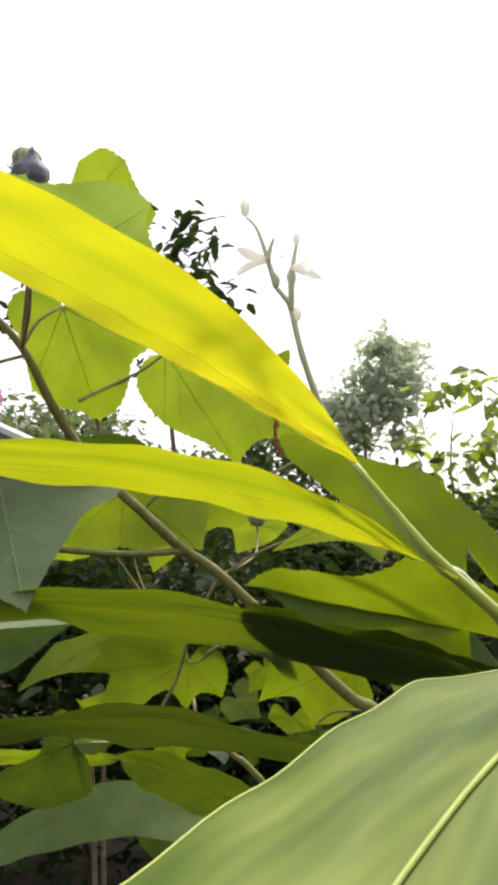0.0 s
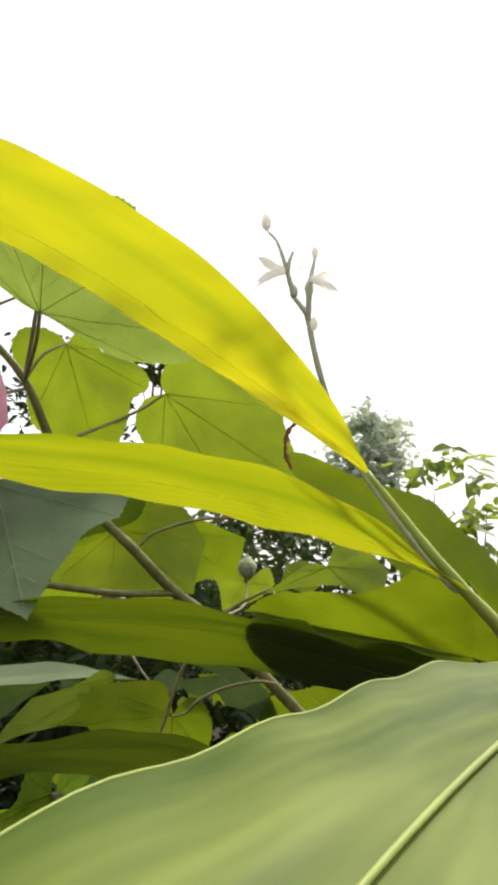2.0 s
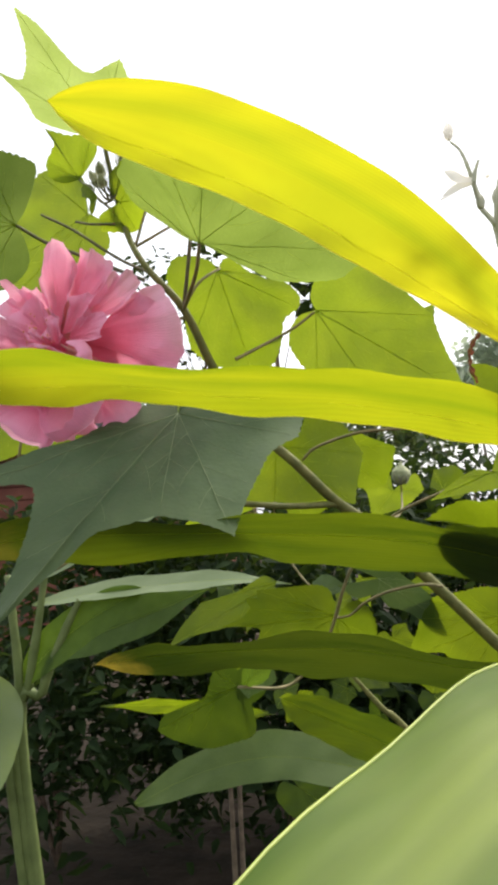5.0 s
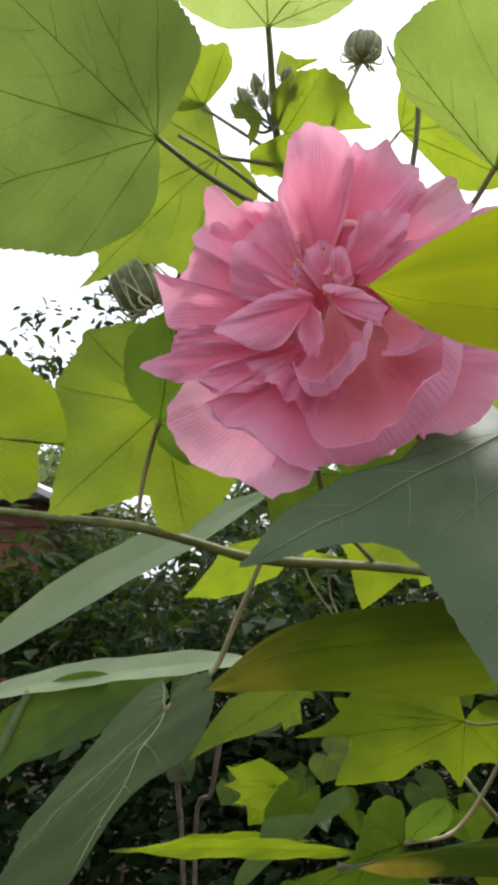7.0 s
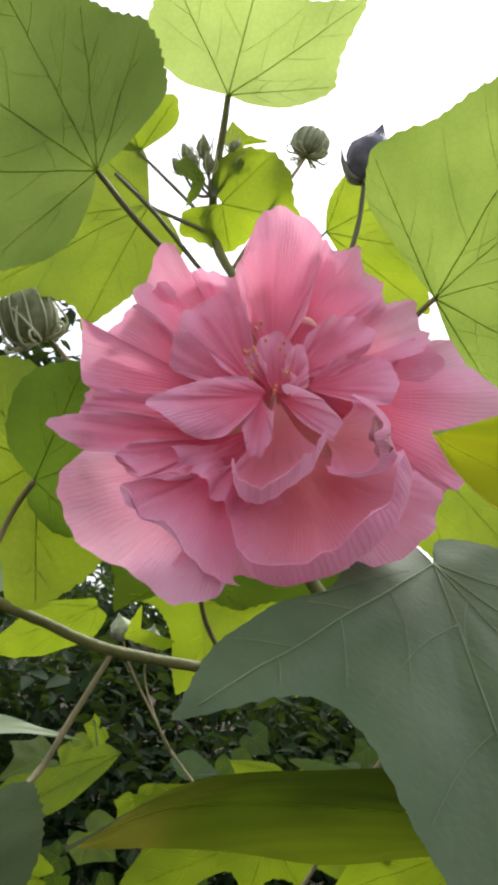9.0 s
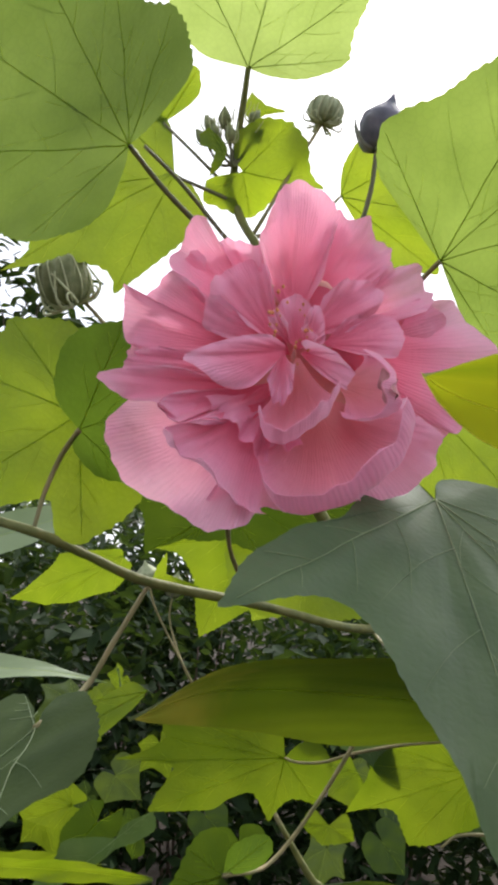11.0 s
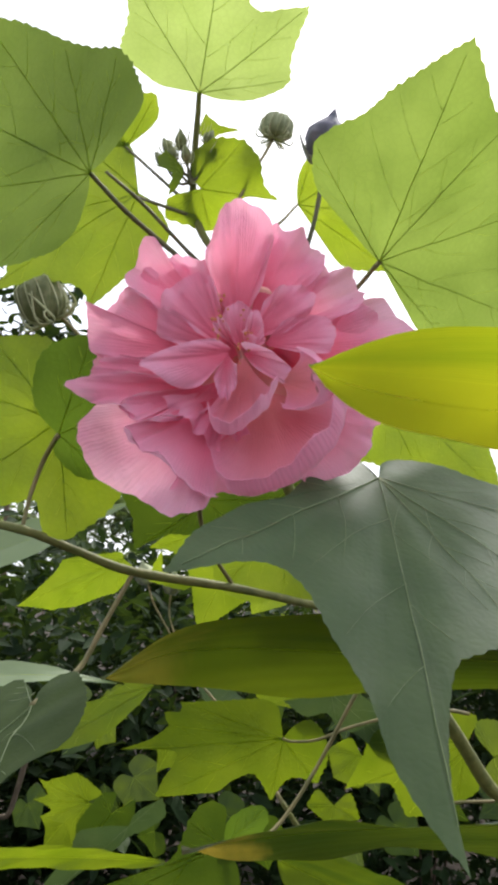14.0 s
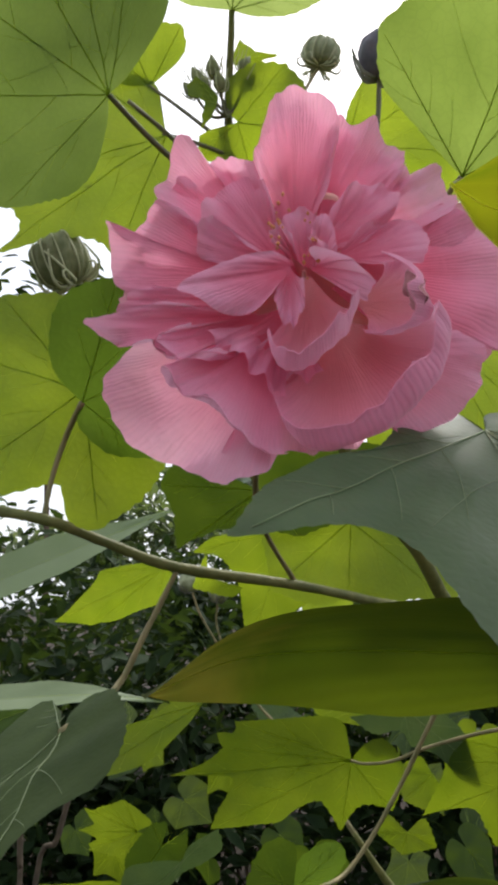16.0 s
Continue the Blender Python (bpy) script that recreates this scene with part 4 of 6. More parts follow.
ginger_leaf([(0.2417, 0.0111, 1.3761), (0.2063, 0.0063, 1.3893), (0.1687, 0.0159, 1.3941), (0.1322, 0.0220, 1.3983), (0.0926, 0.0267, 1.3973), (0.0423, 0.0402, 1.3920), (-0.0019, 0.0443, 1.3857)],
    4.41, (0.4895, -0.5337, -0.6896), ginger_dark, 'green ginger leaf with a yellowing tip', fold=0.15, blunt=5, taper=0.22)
ginger_leaf([(0.2583, -0.1032, 1.4420), (0.2375, -0.1380, 1.4390), (0.2190, -0.1720, 1.4378), (0.1981, -0.2189, 1.4372), (0.1765, -0.2670, 1.4330), (0.1550, -0.3161, 1.4240)],
    4.24, (0.0953, -0.5043, 0.8582), ginger_top, 'large glossy ginger leaf with a pale midrib', fold=-0.10, taper=0.2, wave=0.0003, groove=0.0020)
ginger_leaf([(0.1999, 0.3129, 1.2245), (0.1167, 0.2955, 1.2510), (0.0405, 0.2809, 1.2656), (-0.0219, 0.2727, 1.2546), (-0.0815, 0.2673, 1.2279)],
    5.0, (0.0000, -0.5000, 0.8500), leaf_mid_hazed, 'broad grey-green leaf low in the shrub', fold=0.1)
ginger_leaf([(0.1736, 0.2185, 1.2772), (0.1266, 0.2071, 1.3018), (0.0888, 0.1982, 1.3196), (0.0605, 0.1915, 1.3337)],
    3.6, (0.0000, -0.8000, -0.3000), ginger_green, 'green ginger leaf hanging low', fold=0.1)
ginger_leaf([(-0.0239, 0.8151, 1.5898), (-0.1176, 0.7949, 1.5463), (-0.2281, 0.7647, 1.4941), (-0.3318, 0.7357, 1.4380), (-0.4411, 0.7189, 1.3677)],
    6.5, (0.2000, -0.7000, 0.7000), canna_mat, 'pale green strap leaf with cross ribs', fold=0.15, owner=canna)
ginger_leaf([(-0.0337, 0.7026, 1.3564), (-0.1126, 0.6948, 1.3651), (-0.2122, 0.6875, 1.3610), (-0.3084, 0.6709, 1.3537), (-0.4044, 0.6454, 1.3390)],
    4.5, (0.1000, -0.5000, 0.8500), canna_mat, 'pale green strap leaf arching outwards', fold=0.15, owner=canna)
ginger_leaf([(-0.1853, 0.7948, 1.3422), (-0.2535, 0.7940, 1.3160), (-0.3406, 0.7822, 1.2854), (-0.4577, 0.7589, 1.2487)],
    8, (0.1000, -0.7000, 0.6000), leaf_dark, 'dark green broad leaf with parallel veins', fold=0.15, owner=canna)
ginger_leaf([(-0.1604, 0.3670, 1.2767), (-0.0985, 0.3598, 1.2808), (-0.0441, 0.3539, 1.2821), (0.0124, 0.3485, 1.2802)],
    1.6, (0.0000, -0.8000, -0.3000), leaf_deep_shaded, 'narrow green leaf', fold=0.15, owner=canna)
ginger_leaf([(-0.0151, 0.4906, 1.2387), (-0.0535, 0.4870, 1.2414), (-0.1018, 0.4829, 1.2426), (-0.1463, 0.4796, 1.2412)],
    1.8, (0.0000, -0.8000, -0.3000), leaf_olive, 'narrow bright green leaf', fold=0.15, owner=canna)
ginger_leaf([(-0.4890, 0.5756, 1.0494), (-0.4371, 0.5846, 1.1400), (-0.4174, 0.5861, 1.2013), (-0.4207, 0.5814, 1.2562)],
    7, (0.2000, -0.9000, 0.3000), canna_mat, 'green strap leaf', fold=0.15, owner=canna)
ginger_leaf([(-0.4301, 0.6339, 1.2120), (-0.3865, 0.6429, 1.2667), (-0.3278, 0.6569, 1.3123), (-0.2456, 0.6778, 1.3564)],
    6, (0.1000, -0.8000, 0.3000), leaf_dark, 'dark green strap leaf', fold=0.15, owner=canna)
stem('stalk', [(-0.3388, 0.7392, 0.0, 11), (-0.4388, 0.6392, 1.0977, 8), (-0.4216, 0.6359, 1.2197, 7), (-0.4253, 0.6275, 1.3266, 6), (-0.4288, 0.6225, 1.3842, 5)], canna_stalk, canna)
stem('stalk', [(-0.3270, 0.7426, 0.0, 11), (-0.4270, 0.6426, 1.0970, 8), (-0.4098, 0.6393, 1.2190, 7), (-0.3906, 0.6383, 1.3162, 6), (-0.3765, 0.6369, 1.3974, 5)], canna_stalk, canna)
stem('stalk', [(-0.3192, 0.7450, 0.0, 11), (-0.4192, 0.6450, 1.0965, 8), (-0.3902, 0.6451, 1.2177, 7), (-0.3611, 0.6487, 1.2897, 6), (-0.3332, 0.6531, 1.3454, 5)], canna_stalk, canna)
stem('trunk', [(-0.2301, 0.9698, 1.1956, 4), (-0.2283, 0.9849, 1.1108, 4), (-0.2287, 1.0039, 1.0023, 4), (-0.2287, 1.0539, 0.0, 9)], canna_trunk, canna)
stem('trunk', [(-0.1544, 0.9675, 1.2431, 4), (-0.1775, 0.9834, 1.1424, 4), (-0.2116, 1.0054, 1.0016, 4), (-0.2116, 1.0554, 0.0, 9)], canna_trunk, canna)
# petals, from the back to the front
petal((0.0059, 0.0142, 1.5411), (-0.745, 0.038, 0.665), (-0.227, -0.953, -0.201),
      [(-27, 34.3, -1.4), (-10, 39.1, -0.7), (5, 44.1, 0.7), (24, 44.8, 1.5)], 0, 0.8, 0.0)
petal((0.0059, 0.0142, 1.5411), (-0.976, 0.209, 0.064), (-0.218, -0.943, -0.253),
      [(-16, 42.4, -0.7), (-6, 47.4, -0.4), (5, 48.6, 0.7), (16, 44.5, 0.4)], 0, 0.8, 0.0)
petal((0.0064, 0.0137, 1.5349), (0.070, -0.018, -0.997), (-0.188, -0.982, 0.005),
      [(-35, 42.3, -3.2), (-15, 38.6, 0.3), (1, 37.8, 2.2), (18, 37.2, 0.8), (36, 38.3, -0.1)], 0, 0.8, 0.0)
petal((0.0112, 0.0112, 1.5410), (0.994, 0.112, 0.013), (0.111, -0.959, -0.263),
      [(-34, 39.1, 0.9), (-19, 47.7, 3.4), (-1, 49.2, 2.5), (17, 46.4, -1.0), (38, 39.4, -5.8)], 0, 0.8, 0.0)
petal((0.0084, 0.0130, 1.5442), (0.230, 0.032, 0.973), (-0.095, -0.994, 0.055),
      [(-32, 38.8, -0.6), (-10, 40.3, 0.6), (11, 41.6, 1.0), (32, 37.4, -1.0)], 0, 0.8, 0.0)
petal((0.0074, 0.0083, 1.5501), (0.519, 0.014, 0.855), (0.001, -1.000, 0.016),
      [(-26, 22.7, 1.5), (-18, 29.6, 2.0), (-14, 34.7, 1.7), (-8, 37.9, 1.0), (1, 38.1, 0.1), (10, 38.2, -1.1), (20, 38.7, -1.5), (23, 32.3, -3.8)], -0.02, 1.0, 0.0)
petal((0.0113, 0.0083, 1.5477), (0.792, 0.077, 0.606), (0.128, -0.991, -0.042),
      [(-18, 30.4, 2.5), (-11, 37.1, 3.3), (-4, 39.4, 2.2), (4, 39.4, 1.1), (10, 37.2, -1.0), (12, 31.9, -3.0), (7, 26.0, -5.1)], -0.02, 0.9, 0.0)
petal((0.0043, 0.0071, 1.5492), (-0.042, -0.020, 0.999), (-0.178, -0.984, -0.028),
      [(-28, 16.2, 3.4), (-21, 26.3, 1.7), (-19, 34.7, 0.5), (-13, 38.8, -0.4), (-6, 42.6, -0.3), (1, 45.0, 0.3), (6, 44.0, 0.0), (10, 40.3, -0.9), (17, 33.5, -1.7), (26, 25.8, -1.7), (32, 15.9, -0.9)], -0.03, 0.7, 0.0)
petal((0.0159, 0.0076, 1.5437), (0.991, 0.093, 0.096), (0.114, -0.964, -0.239),
      [(-30, 33.7, 0.1), (-30, 41.2, 2.9), (-28, 46.2, 4.4), (-19, 48.3, 4.8), (-11, 49.3, 4.5), (-3, 50.0, 3.9), (4, 48.7, 2.5), (12, 46.6, 0.6), (17, 45.0, -1.2), (24, 44.2, -3.0), (27, 40.0, -4.3), (29, 34.0, -6.0), (25, 21.3, -9.0)], -0.03, 0.7, 0.0)
petal((0.0175, 0.0081, 1.5250), (0.870, -0.107, -0.481), (-0.237, -0.947, -0.217),
      [(-40, 23.8, 2.5), (-32, 27.1, 1.1), (-10, 30.8, -0.5), (3, 31.6, -0.6), (15, 31.2, -0.5), (24, 29.6, -0.2), (33, 24.3, -1.7)], -0.02, 0.8, 0.0)
petal((-0.0016, 0.0096, 1.5475), (-0.663, 0.051, 0.747), (-0.253, -0.954, -0.159),
      [(-28, 22.4, -0.4), (-18, 27.6, -0.6), (-11, 30.1, -0.1), (-6, 32.3, 1.2), (-6, 37.4, -0.1), (2, 39.7, 0.2), (10, 37.5, -0.1), (20, 35.8, -0.6), (30, 22.1, 0.5)], -0.02, 1.3, 0.0)
petal((-0.0050, 0.0117, 1.5416), (-0.939, 0.135, 0.317), (-0.217, -0.947, -0.239),
      [(-18, 18.7, 3.0), (-23, 25.0, 1.3), (-20, 32.3, -1.3), (-11, 34.9, -1.1), (-2, 37.6, -0.9), (-3, 42.0, 0.4), (3, 41.3, -0.7), (16, 39.5, 0.1), (21, 36.2, -0.1), (25, 24.6, -0.8)], -0.02, 1.0, 0.0)
petal((-0.0028, 0.0128, 1.5363), (-0.961, 0.274, -0.036), (-0.256, -0.931, -0.261),
      [(-12, 29.8, 0.8), (-6, 38.5, -0.4), (2, 41.0, -0.1), (12, 40.2, -0.3)], 0, 0.6, 0.0)
petal((0.0006, 0.0104, 1.5274), (-0.719, 0.317, -0.618), (-0.183, -0.945, -0.273),
      [(-40, 37.3, -3.2), (-34, 44.1, -5.0), (-29, 48.8, -6.9), (-23, 50.3, -7.8), (-15, 50.1, -6.7), (-7, 49.7, -4.7), (3, 47.9, -2.7), (12, 44.4, 0.1), (21, 41.3, 3.0), (28, 40.0, 5.9), (35, 36.1, 8.8), (43, 33.8, 8.7), (47, 30.1, 10.5)], -0.06, 0.6, 0.0)
petal((-0.0044, 0.0083, 1.5304), (-0.986, 0.072, -0.153), (-0.034, -0.971, -0.238),
      [(-15, 20.3, 1.4), (-14, 27.1, 0.5), (-11, 34.3, -1.5), (-8, 42.1, -5.5), (-6, 44.2, -6.8), (-3, 42.8, -5.7), (2, 39.7, -3.3), (5, 35.4, -0.7), (7, 30.2, 3.1), (11, 27.3, 5.5), (22, 23.7, 7.2), (25, 19.2, 5.8)], -0.05, 1.0, 0.06)
petal((-0.0033, 0.0062, 1.5300), (-0.880, -0.129, -0.457), (0.189, -0.978, -0.087),
      [(-14, 20.0, -3.7), (-12, 27.3, -4.6), (-6, 29.3, -3.5), (3, 28.3, -0.9), (7, 26.1, 2.2), (9, 21.7, 4.1), (19, 16.8, 6.4)], -0.05, 1.8, 0.14)
petal((0.0002, 0.0061, 1.5436), (-0.675, -0.002, 0.738), (-0.216, -0.956, -0.200),
      [(-30, 12.8, -0.2), (-27, 22.2, -2.5), (-17, 24.9, -2.2), (0, 25.8, -1.0), (14, 24.2, 0.8), (32, 20.3, 2.3), (36, 12.2, 2.8)], -0.05, 1.1, 0.0)
petal((-0.0007, 0.0037, 1.5413), (-0.950, -0.032, 0.311), (-0.063, -0.955, -0.291),
      [(-6, 9.7, 4.0), (-15, 18.2, 1.1), (-13, 21.9, -3.3), (-3, 22.7, -2.4), (11, 20.8, -2.2), (17, 15.2, 0.5), (27, 7.5, 2.3)], -0.05, 1.2, 0.0)
petal((0.0080, 0.0032, 1.5454), (0.698, -0.212, 0.684), (-0.103, -0.975, -0.197),
      [(-34, 11.0, 4.8), (-18, 19.6, 2.6), (-7, 23.8, 0.1), (6, 23.2, -2.0), (18, 18.9, -3.5), (31, 12.5, -2.1)], -0.05, 1.1, 0.0)
petal((0.0116, 0.0023, 1.5428), (0.894, -0.395, 0.211), (-0.326, -0.897, -0.298),
      [(-25, 14.2, 5.8), (-20, 20.6, 2.6), (-7, 22.3, -0.9), (9, 21.5, -3.8), (26, 15.1, -2.4), (39, 9.2, -1.3)], -0.05, 0.8, 0.0)
petal((0.0050, 0.0039, 1.5408), (-0.092, -0.340, 0.936), (-0.155, -0.923, -0.351),
      [(-61, 6.6, 3.7), (-34, 8.7, 1.3), (-11, 13.5, -1.3), (4, 15.4, -2.5), (20, 14.2, -1.3), (44, 10.7, 0.2)], -0.08, 1.2, 0.0)
petal((0.0064, 0.0008, 1.5400), (0.205, -0.654, 0.728), (-0.269, -0.753, -0.600),
      [(-40, 6.3, 3.3), (-20, 8.1, -0.1), (1, 11.1, -1.6), (16, 11.6, -1.6), (25, 8.3, -0.1)], -0.1, 1.4, 0.0)
petal((0.0015, 0.0068, 1.5324), (-0.562, -0.163, -0.811), (0.103, -0.987, 0.127),
      [(-35, 21.8, -2.3), (-17, 20.9, -0.1), (1, 21.6, 0.2), (15, 23.0, 1.0), (30, 24.9, 1.3)], -0.04, 1.0, 0.0)
petal((0.0035, 0.0064, 1.5326), (-0.241, -0.171, -0.955), (-0.062, -0.980, 0.191),
      [(-26, 21.3, -0.6), (-10, 20.5, -0.0), (10, 20.7, -0.2), (27, 20.9, 0.8)], -0.06, 0.8, 0.0)
petal((0.0117, 0.0098, 1.5303), (0.206, -0.634, -0.745), (-0.494, -0.725, 0.480),
      [(-51, 26.2, 5.3), (-42, 32.2, 1.0), (-34, 36.0, -2.8), (-23, 36.3, -3.9), (-8, 35.9, -3.1), (9, 34.8, -1.9), (25, 33.9, -0.6), (38, 32.5, 0.9), (45, 30.5, 2.3), (51, 25.3, 2.8)], -0.24, 0.22, 0.2, petal_cream)
petal((-0.0016, 0.0059, 1.5260), (-0.613, -0.263, -0.745), (0.201, -0.964, 0.175),
      [(5, 8.5, 0.5), (-14, 14.5, 0.4), (-19, 22.1, 0.8), (-25, 29.9, 1.6), (-22, 32.2, 0.9), (-16, 33.2, -1.5), (-12, 31.5, 0.4), (-4, 30.8, 0.4), (8, 30.3, -0.3), (20, 30.8, -0.8), (32, 30.8, -1.3), (41, 31.8, -1.2)], -0.08, 1.3, 0.13)
petal((0.0174, 0.0050, 1.5329), (0.271, -0.921, -0.279), (-0.960, -0.280, -0.008),
      [(-35, 13.1, 5.3), (-29, 18.1, 3.8), (-22, 21.5, -0.1), (-13, 23.1, -3.3), (-2, 23.9, -3.8), (8, 23.5, -2.4), (22, 20.8, -1.0), (35, 17.6, -0.2), (45, 13.0, 1.6)], -0.2, 1.0, 0.13, petal_cream)
petal((0.0051, 0.0023, 1.5389), (-0.059, -0.488, -0.871), (-0.171, -0.854, 0.491),
      [(-27, 21.6, -0.7), (-20, 26.2, -1.7), (-11, 28.7, -2.3), (-1, 27.2, -1.4), (12, 25.0, -0.1), (23, 22.5, 2.1), (34, 19.3, 4.0)], -0.26, 0.3, 0.18, petal_cream)
petal((0.0046, -0.0016, 1.5383), (0.493, -0.754, -0.434), (-0.804, -0.585, 0.104),
      [(-13, 11.5, 4.0), (-14, 14.8, 0.4), (-10, 16.8, -3.6), (6, 15.4, -5.3), (14, 14.2, -1.9), (18, 10.6, 2.2), (8, 7.1, 4.1)], 0.06, 1.2, 0.05)
petal((-0.0003, -0.0037, 1.5375), (-0.022, -0.284, -0.959), (-0.178, -0.942, 0.283),
      [(-23, 9.9, 0.3), (-10, 14.0, -1.3), (1, 15.4, -1.2), (13, 12.8, 0.6), (24, 7.7, 1.6)], -0.08, 0.8, 0.0)
petal((0.0009, -0.0030, 1.5380), (-0.967, 0.057, -0.250), (-0.001, -0.976, -0.217),
      [(-79, 2.3, -2.1), (-54, 5.5, -1.6), (-32, 10.1, -1.4), (-18, 16.0, -1.6), (-10, 22.1, -2.7), (-3, 27.7, -3.7), (5, 24.2, -1.1), (22, 19.9, 3.0), (36, 14.9, 5.0), (38, 7.1, 6.1)], 0.05, 0.4, 0.0)
petal((0.0025, 0.0002, 1.5406), (-0.611, -0.547, 0.572), (0.144, -0.787, -0.599),
      [(-11, 5.8, 1.5), (-12, 9.1, -0.2), (1, 10.7, -1.2), (19, 8.9, 0.0)], -0.1, 1.6, 0.0)
petal((0.0050, -0.0022, 1.5403), (0.172, -0.902, 0.397), (-0.422, -0.432, -0.797),
      [(-35, 4.8, 1.7), (-18, 5.9, -0.2), (14, 6.9, -1.3), (27, 6.3, -0.2)], -0.1, 1.6, 0.0)
petal((0.0242, -0.0125, 1.5341), (0.36, -0.1, -0.93), (-0.7851, -0.5731, -0.2348),
      [(-30, 6.0, 0.5), (-14, 9.5, 1.5), (0, 10.5, 0.0), (16, 9.0, 1.5), (30, 6.0, 0.5)], 0.05, 2.0, 0.1, withered_mat, 'shrivelled brown petal edge')

# stamens in the middle of the flower
stem("stamen_column", [(0.008, 0.016, 1.540, 1.0), (0.006, 0.012, 1.541, 0.8), (0.005, 0.007, 1.542, 0.4)], column_mat, flower)
rng = random.Random(5)
dots, dot_faces = [], []
for k in range(30):
    lean = -1 if k % 2 else 1
    c = Vector((0.0005 + lean * 0.0042 + rng.gauss(0, 0.0012), -0.0045 + rng.uniform(-0.004, 0.004), 1.5450 - lean * 0.0018 + rng.gauss(0, 0.0032)))
    off, r = len(dots), rng.uniform(0.00028, 0.0006)
    dots += [c + Vector(d) * r for d in ((1, 0, 0), (-1, 0, 0), (0, 1, 0), (0, -1, 0), (0, 0, 1.4), (0, 0, -1.4))]
    dot_faces += [tuple(off + i for i in f) for f in ((0, 2, 4), (2, 1, 4), (1, 3, 4), (3, 0, 4), (2, 0, 5), (1, 2, 5), (3, 1, 5), (0, 3, 5))]
tagged(mesh_object("pollen", dots, dot_faces, anther_mat, flower, "orange grains of pollen"), kind="stuff")

# branches and leaf stalks
stem("main_branch", [(-0.0092, 0.0853, 1.6913, 1.3), (-0.0072, 0.1081, 1.6458, 1.9), (0.0088, 0.1000, 1.6125, 2.1), (0.0298, 0.1127, 1.5841, 2.4), (0.0400, 0.1380, 1.5500, 2.9), (0.0573, 0.1622, 1.5160, 3.2), (0.0839, 0.1681, 1.4891, 3.4), (0.1051, 0.1886, 1.4643, 3.6), (0.1281, 0.2084, 1.4441, 3.8), (0.1782, 0.2371, 1.3892, 4.2), (0.2114, 0.2610, 1.3523, 4.5), (0.2505, 0.2850, 1.3174, 4.8),
                     (0.36, 0.36, 1.15, 6.5), (0.46, 0.45, 0.7, 9.0), (0.48, 0.5, -0.02, 13.0)], bark, shrub, "olive-brown branch", wobble=0.02)
stem("side_branch", [(-0.30, 0.16, 1.525, 1.5), (-0.20, 0.13, 1.510, 1.5), (-0.1286, 0.1100, 1.4985, 1.6), (-0.0985, 0.0960, 1.4933, 1.7), (-0.067, 0.0800, 1.4875, 1.9), (-0.0479, 0.0930, 1.4815, 1.8),
                     (-0.0234, 0.1030, 1.4740, 2.1), (0.0247, 0.1273, 1.4690, 2.0), (0.074, 0.1624, 1.4620, 2.1), (0.1070, 0.1900, 1.4620, 2.3)], bark, shrub)
